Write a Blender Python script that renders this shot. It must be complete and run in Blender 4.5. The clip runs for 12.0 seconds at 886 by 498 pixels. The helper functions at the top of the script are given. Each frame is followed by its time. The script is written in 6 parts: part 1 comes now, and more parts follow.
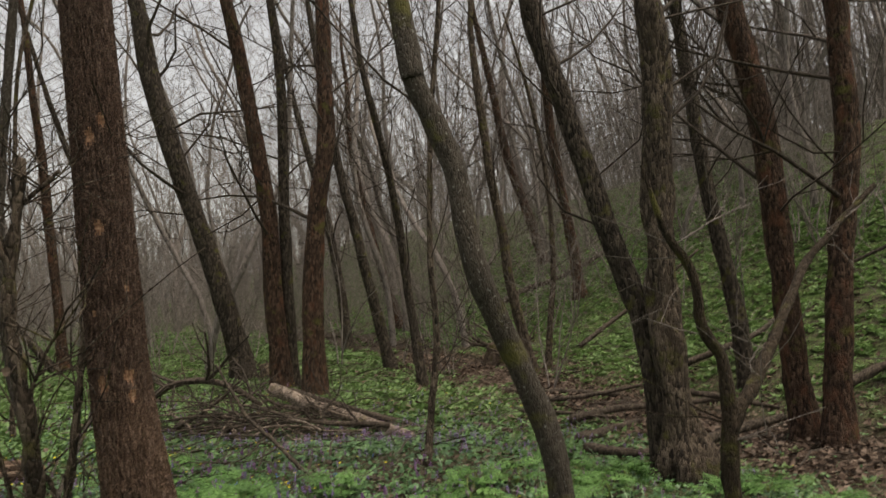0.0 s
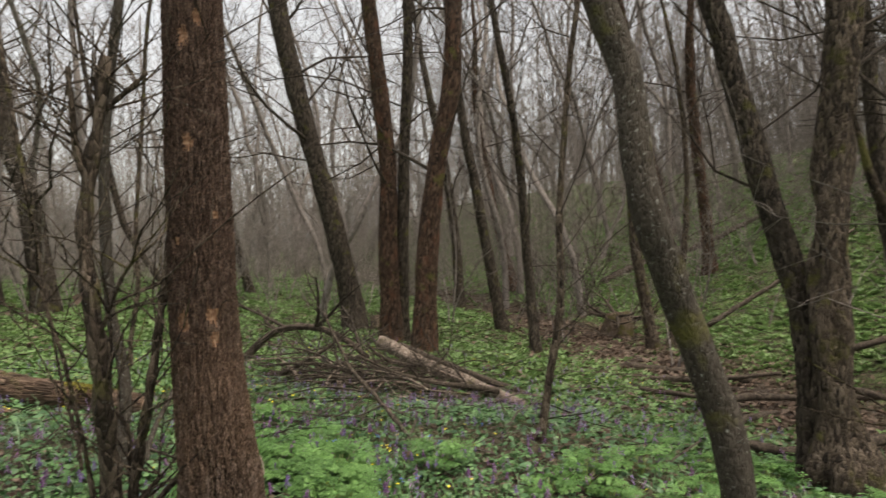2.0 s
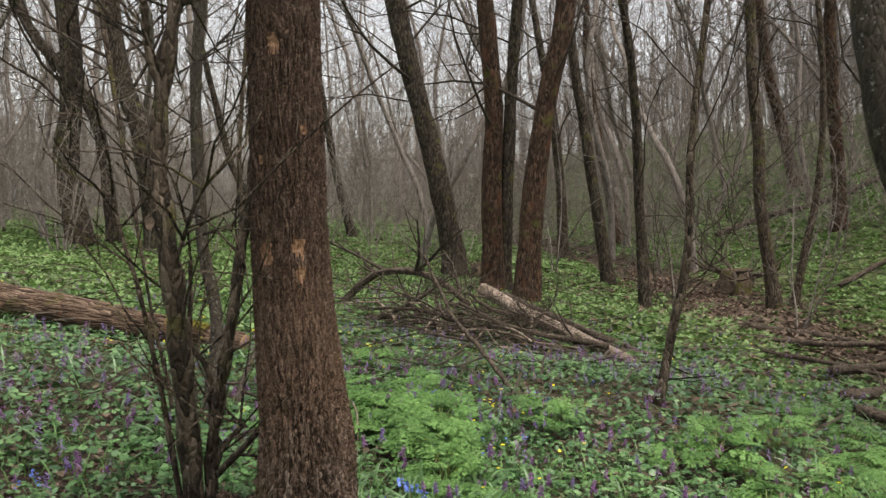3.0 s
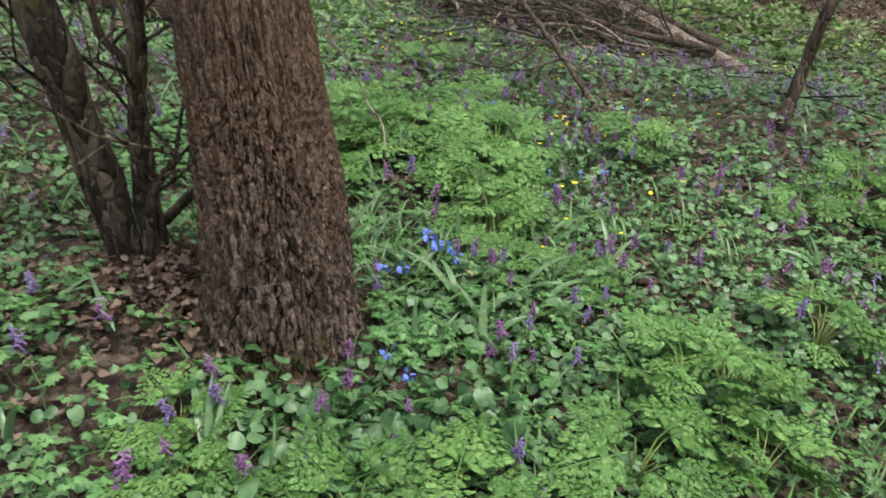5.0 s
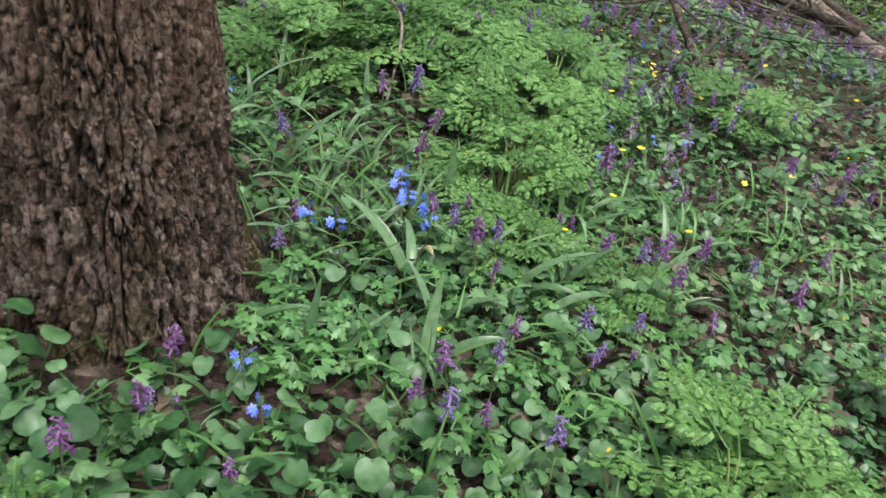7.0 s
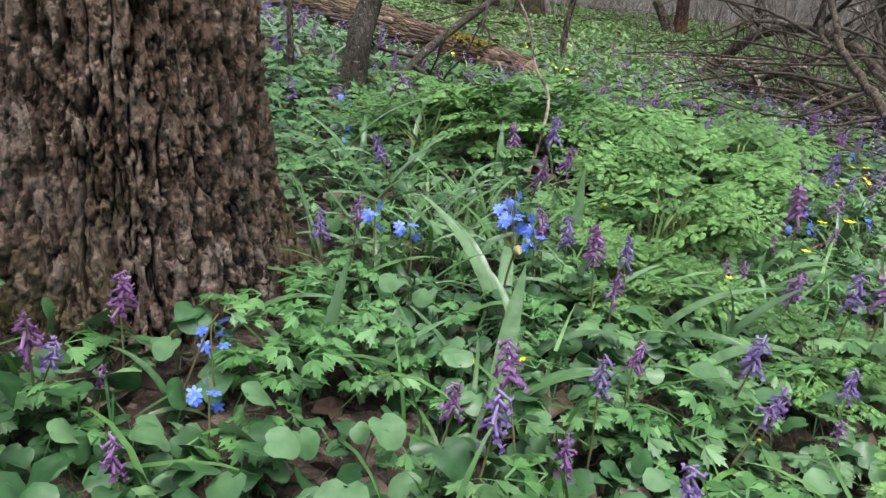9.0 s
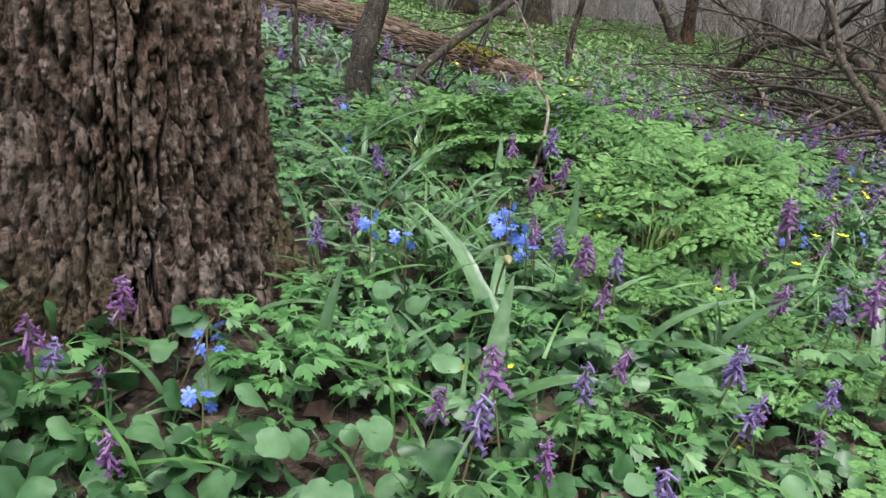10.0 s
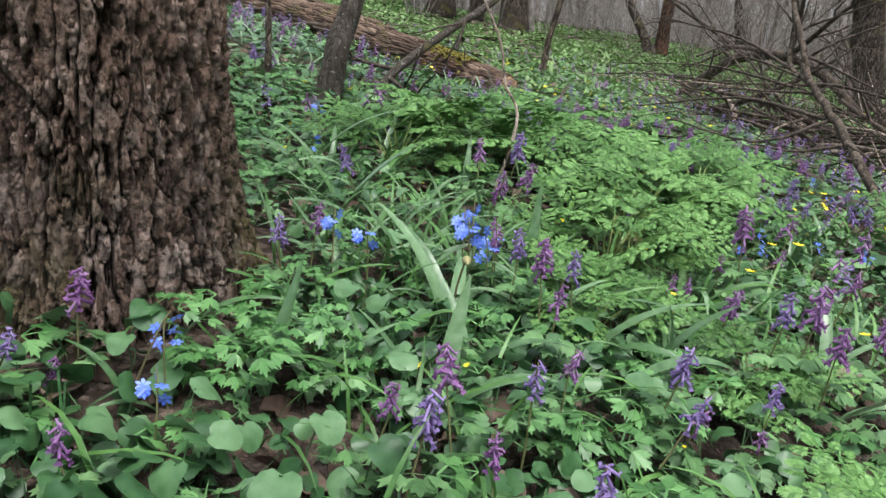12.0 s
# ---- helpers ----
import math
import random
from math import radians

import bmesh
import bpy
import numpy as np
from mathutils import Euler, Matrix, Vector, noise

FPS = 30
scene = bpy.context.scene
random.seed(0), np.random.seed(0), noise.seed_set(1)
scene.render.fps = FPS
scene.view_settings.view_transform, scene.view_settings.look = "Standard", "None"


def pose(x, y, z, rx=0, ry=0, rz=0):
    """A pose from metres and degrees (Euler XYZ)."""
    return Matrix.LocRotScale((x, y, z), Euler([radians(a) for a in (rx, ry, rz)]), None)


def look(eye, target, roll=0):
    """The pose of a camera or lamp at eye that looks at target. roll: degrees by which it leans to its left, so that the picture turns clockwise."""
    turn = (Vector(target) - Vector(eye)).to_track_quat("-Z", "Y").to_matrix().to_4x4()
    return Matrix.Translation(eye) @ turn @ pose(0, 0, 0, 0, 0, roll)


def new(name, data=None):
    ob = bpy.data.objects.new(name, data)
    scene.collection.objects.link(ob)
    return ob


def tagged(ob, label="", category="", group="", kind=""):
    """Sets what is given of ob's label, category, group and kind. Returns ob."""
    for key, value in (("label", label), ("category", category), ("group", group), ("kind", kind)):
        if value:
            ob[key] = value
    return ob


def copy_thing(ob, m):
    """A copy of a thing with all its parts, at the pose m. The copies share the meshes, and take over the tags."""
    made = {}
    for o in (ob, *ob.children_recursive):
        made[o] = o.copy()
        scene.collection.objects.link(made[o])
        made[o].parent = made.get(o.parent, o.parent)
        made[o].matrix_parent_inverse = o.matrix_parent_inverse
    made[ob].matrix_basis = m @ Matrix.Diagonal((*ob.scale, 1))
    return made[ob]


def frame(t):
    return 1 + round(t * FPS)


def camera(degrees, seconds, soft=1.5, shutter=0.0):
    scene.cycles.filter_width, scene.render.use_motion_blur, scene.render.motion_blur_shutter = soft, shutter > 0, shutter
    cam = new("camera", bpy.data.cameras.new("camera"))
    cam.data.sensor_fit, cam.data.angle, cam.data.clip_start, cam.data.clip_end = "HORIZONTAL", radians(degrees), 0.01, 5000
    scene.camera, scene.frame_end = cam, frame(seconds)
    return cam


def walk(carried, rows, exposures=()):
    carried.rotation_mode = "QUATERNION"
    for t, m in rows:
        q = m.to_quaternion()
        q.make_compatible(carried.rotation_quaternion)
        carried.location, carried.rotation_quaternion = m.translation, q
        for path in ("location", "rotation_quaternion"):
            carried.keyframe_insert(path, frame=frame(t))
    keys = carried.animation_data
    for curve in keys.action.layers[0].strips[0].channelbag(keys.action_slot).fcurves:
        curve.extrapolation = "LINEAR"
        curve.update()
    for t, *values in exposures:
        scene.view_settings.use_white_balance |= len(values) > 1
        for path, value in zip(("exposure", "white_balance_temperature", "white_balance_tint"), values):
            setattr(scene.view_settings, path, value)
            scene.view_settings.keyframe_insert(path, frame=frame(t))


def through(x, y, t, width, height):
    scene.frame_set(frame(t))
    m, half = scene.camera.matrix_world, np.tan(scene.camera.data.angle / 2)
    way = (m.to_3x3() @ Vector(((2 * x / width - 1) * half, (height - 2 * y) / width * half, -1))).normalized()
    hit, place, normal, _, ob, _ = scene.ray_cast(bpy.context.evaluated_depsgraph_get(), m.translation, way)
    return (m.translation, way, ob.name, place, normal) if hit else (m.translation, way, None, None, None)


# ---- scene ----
cam = camera(62.0, 12.0, 1.5, 0.18)
PATH = [
    (0, (0.327, 0.043, 1.256), (0.173, 2.033, 1.375), -4.7),
    (0.5, (0.251, 0.159, 1.256), (0.198, 2.142, 1.511), -1.9),
    (1, (0.166, 0.287, 1.274), (0.03, 2.271, 1.486), -1.6),
    (1.5, (0.184, 0.398, 1.253), (0.118, 2.396, 1.316), -2.7),
    (2, (0.184, 0.595, 1.212), (-0.283, 2.54, 1.244), -0.6),
    (2.5, (0.146, 0.728, 1.205), (-0.491, 2.62, 1.094), -2.0),
    (3, (0.011, 0.987, 1.148), (-0.712, 2.849, 1.044), 0.8),
    (3.2, (0.001, 1.089, 1.129), (-0.644, 2.962, 0.851), -0.1),
    (4.8, (-0.224, 1.747, 0.991), (-1.085, 3.378, 0.219), 0.7),
    (5, (-0.251, 1.831, 0.991), (-1.052, 3.434, 0.104), 1.9),
    (5.5, (-0.294, 1.959, 0.953), (-0.972, 3.572, -0.017), 4.2),
    (6, (-0.333, 2.151, 0.879), (-1.049, 3.723, -0.129), 13.4),
    (6.5, (-0.36, 2.266, 0.859), (-1.147, 3.737, -0.245), 9.9),
    (6.7, (-0.362, 2.329, 0.829), (-1.187, 3.788, -0.263), 10.4),
    (8.3, (-0.378, 2.687, 0.428), (-1.664, 4.067, -0.239), 8.9),
    (8.5, (-0.376, 2.681, 0.429), (-1.704, 4.027, -0.221), 8.9),
    (9, (-0.35, 2.668, 0.434), (-1.81, 3.877, -0.205), 6.1),
    (9.5, (-0.332, 2.666, 0.438), (-1.808, 3.855, -0.2), 6.9),
    (10, (-0.327, 2.667, 0.442), (-1.803, 3.867, -0.177), 6.6),
    (10.5, (-0.321, 2.668, 0.443), (-1.781, 3.886, -0.178), 7.1),
    (11, (-0.309, 2.668, 0.449), (-1.778, 3.889, -0.143), 6.6),
    (11.5, (-0.309, 2.671, 0.448), (-1.771, 3.902, -0.142), 6.9),
    (12, (-0.307, 2.67, 0.445), (-1.742, 3.926, -0.157), 8.4),
]
EXPOSURE = [(0, 0.58, 7500, 10), (1, 0.90, 7300, 10), (2, 1.0, 7300, 10), (3.2, 1.15, 7000, 10), (4.8, 1.26, 6600, 10), (6.7, 1.26, 6400, 10), (8.3, 1.43, 6200, 10), (12, 1.43, 6200, 10)]
walk(cam, [(t, look(eye, target, roll)) for t, eye, target, roll in PATH], EXPOSURE)

# ---- world, sun ----
world = bpy.data.worlds.new("overcast_sky")
scene.world = world
world.use_nodes = True
wn, wl = world.node_tree.nodes, world.node_tree.links
sky = wn.new("ShaderNodeTexSky")
sky.sky_type, sky.sun_disc = "NISHITA", False
sky.sun_elevation, sky.sun_rotation = radians(72), radians(110)
sky.air_density, sky.dust_density, sky.ozone_density = 1.0, 4.0, 1.0
pale = wn.new("ShaderNodeHueSaturation")
pale.inputs["Saturation"].default_value = 0.34
wl.new(sky.outputs["Color"], pale.inputs["Color"])
wl.new(pale.outputs["Color"], wn["Background"].inputs["Color"])
wn["Background"].inputs["Strength"].default_value = 0.15

sun = new("sun", bpy.data.lights.new("sun", "SUN"))
sun.data.energy, sun.data.angle, sun.data.color = 1.4, radians(25), (1.0, 0.95, 0.88)
sun.matrix_world = look((0, 0, 30), (-0.94 * 9.7, 0.34 * 9.7, 0), 0)

# ---- mesh tools ----
rng = np.random.default_rng(7)


def hash01(i, j, k):
    n = (i * 374761393 + j * 668265263 + k * 1442695041) & 0x7FFFFFFF
    n = ((n ^ (n >> 13)) * 1274126177) & 0x7FFFFFFF
    return ((n ^ (n >> 16)) & 0xFFFFFF) / float(0xFFFFFF)


def vnoise(x, y, z=0.0):
    """Smooth value noise, 0 to 1, on arrays."""
    x, y, z = np.broadcast_arrays(np.asarray(x, float), np.asarray(y, float), np.asarray(z, float))
    i, j, k = (np.floor(a).astype(np.int64) for a in (x, y, z))
    u, v, w = (a - b for a, b in ((x, i), (y, j), (z, k)))
    u, v, w = (a * a * (3 - 2 * a) for a in (u, v, w))
    out = 0.0
    for a in (0, 1):
        for b in (0, 1):
            for c in (0, 1):
                out = out + hash01(i + a, j + b, k + c) * (u if a else 1 - u) * (v if b else 1 - v) * (w if c else 1 - w)
    return out


def cells(x, y, wrap):
    """Distance to the nearest and to the second cell point on a grid that closes after wrap cells in x, and the cell's own random value."""
    i, j = np.floor(x).astype(np.int64), np.floor(y).astype(np.int64)
    d1 = np.full(x.shape, 9.0)
    d2 = np.full(x.shape, 9.0)
    own = np.zeros(x.shape)
    for a in (-1, 0, 1):
        for b in (-1, 0, 1):
            ci, cj = np.mod(i + a, wrap), j + b
            px, py = i + a + 0.15 + 0.7 * hash01(ci, cj, 3), cj + 0.1 + 0.8 * hash01(ci, cj, 5)
            d = np.hypot(px - x, py - y)
            near = d < d1
            d2 = np.where(near, d1, np.minimum(d2, d))
            own = np.where(near, hash01(ci, cj, 9), own)
            d1 = np.where(near, d, d1)
    return d1, d2, own


def ground(x, y):
    """Height of the ground: falls away ahead, rises to the west, climbs a bank in the east."""
    x, y = np.asarray(x, float), np.asarray(y, float)
    base = (-0.07 * (np.minimum(y, 7.5) - 3.4) - 0.12 * (np.clip(x, -3.0, 3.0) + 1.0)
            - 0.035 * (np.clip(x, -6.5, -3.0) + 3.0) - 0.062 * (np.clip(x, -14.0, -6.5) + 6.5))
    h = 0.80 * x + 0.45 * y - 7.6
    bank = 0.52 * 0.7 * (np.logaddexp(0, h / 0.7) - 0.8 * np.logaddexp(0, (h - 12.0) / 0.7))
    base = base + 0.20 * np.exp(-((x + 0.55) / 1.1) ** 2 - ((y - 6.0) / 1.5) ** 2) - 0.12 * np.exp(-((x + 4.0) / 1.6) ** 2 - ((y - 5.7) / 1.0) ** 2)
    base = base + 0.07 * np.exp(-((x + 0.6) ** 2 + (y - 3.5) ** 2) / 0.7) + 0.09 * np.exp(-((x + 1.45) ** 2 + (y - 2.75) ** 2) / 0.10)
    rough = 0.10 * (vnoise(x * 0.45 + 9, y * 0.45) - 0.5) * np.clip(np.hypot(x + 0.9, y - 3.1) / 5 - 0.3, 0, 1)
    return base + bank + rough


def rotation(rx, ry, rz):
    return np.array(Euler((rx, ry, rz)).to_matrix())


class Geo:
    """Collects vertices and faces, then makes one mesh of them."""

    def __init__(self):
        self.v, self.f, self.n = [], {3: [], 4: []}, 0

    def add(self, verts, *faces):
        for f in faces:
            f = np.asarray(f)
            if len(f):
                self.f[f.shape[1]].append(f + self.n)
        self.v.append(np.asarray(verts, float))
        self.n += len(verts)

    def mesh(self, name, material, smooth=True):
        me = bpy.data.meshes.new(name)
        v = np.concatenate(self.v)
        polys = [np.concatenate(f) for f in (self.f[3], self.f[4]) if f]
        loops = np.concatenate([p.ravel() for p in polys])
        sizes = np.concatenate([np.full(len(p), p.shape[1]) for p in polys])
        me.vertices.add(len(v))
        me.vertices.foreach_set("co", v.astype(np.float32).ravel())
        me.loops.add(len(loops))
        me.loops.foreach_set("vertex_index", loops.astype(np.int32))
        me.polygons.add(len(sizes))
        me.polygons.foreach_set("loop_start", np.concatenate([[0], np.cumsum(sizes)[:-1]]).astype(np.int32))
        me.polygons.foreach_set("loop_total", sizes.astype(np.int32))
        me.polygons.foreach_set("use_smooth", np.full(len(sizes), smooth))
        me.update(calc_edges=True)
        if material:
            me.materials.append(material)
        return me


def part(name, geo, material, parent, label="", smooth=True):
    """One mesh object under a thing or under a part."""
    ob = new(name, geo.mesh(name, material, smooth))
    ob.parent = parent
    if label:
        tagged(ob, label)
    return ob


def thing(name, label, category, group="", m=None):
    ob = tagged(new(name), label, category, group)
    ob.empty_display_size = 0.1
    if m is not None:
        ob.matrix_basis = m
    return ob


def stuff(name, geo, material, label, category, smooth=True):
    return tagged(new(name, geo.mesh(name, material, smooth)), label, category, kind="stuff")


def smooth_line(pts, n):
    """n points on a smooth curve through pts (Catmull-Rom)."""
    p = np.asarray(pts, float)
    p = np.concatenate([[2 * p[0] - p[1]], p, [2 * p[-1] - p[-2]]])
    s = np.linspace(0, len(p) - 3 - 1e-6, n)
    i = s.astype(int)
    t = (s - i)[:, None]
    a, b, c, d = p[i], p[i + 1], p[i + 2], p[i + 3]
    return 0.5 * (2 * b + (c - a) * t + (2 * a - 5 * b + 4 * c - d) * t ** 2 + (3 * b - a - 3 * c + d) * t ** 3)


def tube(geo, line, radii, sides=6, knots=0.0, cap=False):
    """A tube along line with a radius for each point. knots: how uneven its skin is, as a share of the radius."""
    line = np.asarray(line, float)
    n = len(line)
    along = np.gradient(line, axis=0)
    along /= np.linalg.norm(along, axis=1)[:, None] + 1e-9
    ref = np.array([0.31, 0.95, 0.05]) if abs(along[0][1]) < 0.9 else np.array([1.0, 0.1, 0.0])
    a = np.cross(along, ref)
    a /= np.linalg.norm(a, axis=1)[:, None]
    b = np.cross(along, a)
    th = np.arange(sides) * (2 * math.pi / sides)
    r = np.asarray(radii, float)[:, None] * np.ones(sides)
    if knots:
        s = np.concatenate([[0], np.cumsum(np.linalg.norm(np.diff(line, axis=0), axis=1))])[:, None] / (2.0 * r[0, 0])
        r = r * (1 + knots * (vnoise(np.cos(th) * 2.2 + s * 0.6 + line[0, 0] * 7, np.sin(th) * 2.2 + 5, s + line[0, 1] * 3) - 0.5))
    v = line[:, None] + r[..., None] * (np.cos(th)[None, :, None] * a[:, None] + np.sin(th)[None, :, None] * b[:, None])
    k = np.arange(n - 1)[:, None] * sides
    c = np.arange(sides)[None]
    d = (c + 1) % sides
    quads = np.stack([k + c, k + d, k + sides + d, k + sides + c], -1).reshape(-1, 4)
    v = v.reshape(-1, 3)
    if cap:
        v = np.concatenate([v, line[:1], line[-1:]])
        c, d = c[0], d[0]
        e = (n - 1) * sides
        tris = np.concatenate([np.stack([d, c, np.full(sides, n * sides)], 1), np.stack([e + c, e + d, np.full(sides, n * sides + 1)], 1)])
        geo.add(v, quads, tris)
    else:
        geo.add(v, quads)


def bough(geo, start, way, length, radius, depth, rand, droop=0.0, kids=5, twig=0.0028):
    """A branch that bends, tapers and splits again and again into twigs."""
    n = 5 if depth > 1 else (4 if depth else 3)
    way = way / np.linalg.norm(way)
    pts, p, w = [start], np.array(start, float), way.copy()
    for i in range(n - 1):
        w = w + rand.normal(0, 0.20, 3) + np.array([0, 0, 0.10 - droop])
        w /= np.linalg.norm(w)
        p = p + w * length / (n - 1)
        pts.append(p.copy())
    pts = np.array(pts)
    tip = max(radius * 0.35, twig)
    tube(geo, pts, np.linspace(radius, tip, n), 5 if radius > 0.02 else 3)
    if depth:
        for i in range(kids):
            s = rand.uniform(0.25, 1.0) * (n - 1)
            j = min(int(s), n - 2)
            q = pts[j] + (pts[j + 1] - pts[j]) * (s - j)
            d = pts[j + 1] - pts[j]
            d = d / np.linalg.norm(d)
            side = rand.normal(0, 1, 3)
            side -= d * side.dot(d)
            side /= np.linalg.norm(side)
            bough(geo, q, d * rand.uniform(0.5, 1.0) + side * rand.uniform(0.5, 0.9), length * rand.uniform(0.35, 0.6),
                  max(radius * rand.uniform(0.35, 0.55), twig), depth - 1, rand, droop, kids, twig)


def turns(n, rand, tilt=0.5, size=(0.8, 1.2)):
    """n random turns about z with a random tilt, each times a size."""
    z, a, t = rand.uniform(0, 2 * math.pi, n), rand.uniform(0, 2 * math.pi, n), rand.uniform(0, tilt, n)
    s = rand.uniform(size[0], size[1], n)
    cz, sz, ct, st, ca, sa = np.cos(z), np.sin(z), np.cos(t), np.sin(t), np.cos(a), np.sin(a)
    o, i = np.zeros(n), np.ones(n)
    Rz = np.stack([np.stack([cz, -sz, o], -1), np.stack([sz, cz, o], -1), np.stack([o, o, i], -1)], 1)
    Ra = np.stack([np.stack([ca, -sa, o], -1), np.stack([sa, ca, o], -1), np.stack([o, o, i], -1)], 1)
    Rx = np.stack([np.stack([i, o, o], -1), np.stack([o, ct, -st], -1), np.stack([o, st, ct], -1)], 1)
    return (Ra @ Rx @ Ra.transpose(0, 2, 1) @ Rz) * s[:, None, None]


def scatter(geo, shape, R, P):
    """Adds a copy of shape = (verts, faces, ...) for every turn of R at every place of P."""
    v, n = shape[0], len(P)
    V = np.einsum("nij,kj->nki", R, v) + P[:, None]
    faces = []
    for f in shape[1:]:
        faces.append((f[None] + (np.arange(n) * len(v))[:, None, None]).reshape(-1, f.shape[1]))
    geo.add(V.reshape(-1, 3), *faces)

# ---- materials ----
def material(name, rough=0.85, spec=0.3):
    m = bpy.data.materials.new(name)
    m.use_nodes = True
    nt = m.node_tree
    bs = nt.nodes["Principled BSDF"]
    bs.inputs["Roughness"].default_value = rough
    bs.inputs["Specular IOR Level"].default_value = spec
    return m, nt, bs


def node(nt, kind, link=None, **values):
    n = nt.nodes.new("ShaderNode" + kind)
    for key, value in values.items():
        if key in n.inputs:
            n.inputs[key].default_value = value
        else:
            setattr(n, key, value)
    for key, out in (link or {}).items():
        nt.links.new(out, n.inputs[key])
    return n


def ramp(nt, fac, *stops):
    r = nt.nodes.new("ShaderNodeValToRGB")
    nt.links.new(fac, r.inputs["Fac"])
    while len(r.color_ramp.elements) < len(stops):
        r.color_ramp.elements.new(0.5)
    for e, (pos, col) in zip(r.color_ramp.elements, stops):
        e.position, e.color = pos, (*col, 1.0)
    return r.outputs["Color"]


def mix(nt, fac, a, b, blend="MIX"):
    m = nt.nodes.new("ShaderNodeMix")
    m.data_type, m.blend_type = "RGBA", blend
    for sock, value in ((m.inputs[0], fac), (m.inputs[6], a), (m.inputs[7], b)):
        if isinstance(value, bpy.types.NodeSocket):
            nt.links.new(value, sock)
        else:
            sock.default_value = value if isinstance(value, float) else (*value, 1.0)
    return m.outputs[2]


def bark(name, dark, mid, light, scale=1.0, lichen=0.0, rust=0.0, moss=0.0, depth=0.5, plate=False, lying=False):
    """Bark: long plates along the stem, cracks between them, patches of lichen, rust-red inner bark or moss."""
    m, nt, bs = material(name, 0.9, 0.2)
    co = node(nt, "TexCoord").outputs["Object"]
    grain = node(nt, "Mapping", {"Vector": co}, Scale=(4 * scale, 60 * scale, 60 * scale) if lying else (46 * scale, 46 * scale, 15 * scale)).outputs[0]
    warp = node(nt, "TexNoise", {"Vector": grain}, Scale=0.6, Detail=3.0).outputs["Color"]
    grain = mix(nt, 0.9, grain, warp, "ADD")
    cracks = node(nt, "TexVoronoi", {"Vector": grain}, Scale=1.0, feature="DISTANCE_TO_EDGE").outputs["Distance"]
    plates = node(nt, "TexVoronoi", {"Vector": grain}, Scale=1.0).outputs["Color"]
    fine = node(nt, "TexNoise", {"Vector": co}, Scale=70.0 * scale, Detail=5.0, Roughness=0.7).outputs["Fac"]
    big = node(nt, "TexNoise", {"Vector": co}, Scale=4.0, Detail=4.0).outputs["Fac"]
    tone = node(nt, "Math", {0: fine, 1: node(nt, "SeparateColor", {"Color": plates}).outputs[0]}, operation="ADD").outputs[0]
    tone = node(nt, "Math", {0: tone}, operation="MULTIPLY").outputs[0]
    tone.node.inputs[1].default_value = 0.5
    col = ramp(nt, tone, (0.25, dark), (0.5, mid), (0.8, light))
    col = mix(nt, ramp(nt, big, (0.35, (0, 0, 0)), (0.7, (0.6, 0.6, 0.6))), col, mid)
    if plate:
        # dark inner bark and crack shade painted in where plate is low
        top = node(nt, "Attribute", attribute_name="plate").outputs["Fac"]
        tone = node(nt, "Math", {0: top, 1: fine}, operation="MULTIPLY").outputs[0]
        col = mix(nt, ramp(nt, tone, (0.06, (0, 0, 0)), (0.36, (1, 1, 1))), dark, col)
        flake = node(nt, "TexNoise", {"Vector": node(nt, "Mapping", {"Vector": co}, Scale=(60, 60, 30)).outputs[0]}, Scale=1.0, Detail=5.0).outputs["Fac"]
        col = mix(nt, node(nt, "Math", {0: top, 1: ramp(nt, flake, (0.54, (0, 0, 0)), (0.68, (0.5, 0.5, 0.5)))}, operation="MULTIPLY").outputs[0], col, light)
    if rust:
        spots = node(nt, "TexNoise", {"Vector": node(nt, "Mapping", {"Vector": co}, Scale=(9, 9, 4)).outputs[0]}, Scale=1.0, Detail=4.0).outputs["Fac"]
        spots = ramp(nt, spots, (0.62 - 0.2 * rust, (0, 0, 0)), (0.78 - 0.15 * rust, (0.8, 0.8, 0.8)))
        if plate:
            high = node(nt, "MapRange", {"Value": node(nt, "SeparateXYZ", {"Vector": co}).outputs[2]}).outputs[0]
            high.node.inputs[1].default_value, high.node.inputs[2].default_value = 0.16, 0.58
            spots = mix(nt, 0.75, spots, (1, 1, 1))
            spots = node(nt, "Math", {0: spots, 1: high}, operation="MULTIPLY").outputs[0]
            red = ramp(nt, fine, (0.30, (0.036, 0.021, 0.014)), (0.50, (0.138, 0.084, 0.056)), (0.72, (0.315, 0.215, 0.150)))
            # the red turns darker with height, from 0.60 to 1.10 m
            upper_mix = node(nt, "MapRange", {"Value": node(nt, "SeparateXYZ", {"Vector": co}).outputs[2]}).outputs[0]
            upper_mix.node.inputs[1].default_value, upper_mix.node.inputs[2].default_value = 0.60, 1.10
            red = mix(nt, upper_mix, red, ramp(nt, fine, (0.34, (0.016, 0.009, 0.006)), (0.52, (0.070, 0.041, 0.028)), (0.74, (0.215, 0.140, 0.100))))
            # the same crack shade painted into the red bark
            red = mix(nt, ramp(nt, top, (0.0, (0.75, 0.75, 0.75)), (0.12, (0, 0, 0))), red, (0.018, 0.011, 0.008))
        col = mix(nt, spots, col, red if plate else (0.125, 0.056, 0.032))
    if lichen:
        spots = node(nt, "TexNoise", {"Vector": co}, Scale=75.0, Detail=6.0, Roughness=0.7).outputs["Fac"]
        col = mix(nt, ramp(nt, spots, (0.66 - 0.16 * lichen, (0, 0, 0)), (0.70 - 0.12 * lichen, (0.85, 0.85, 0.85))), col, (0.27, 0.27, 0.25))
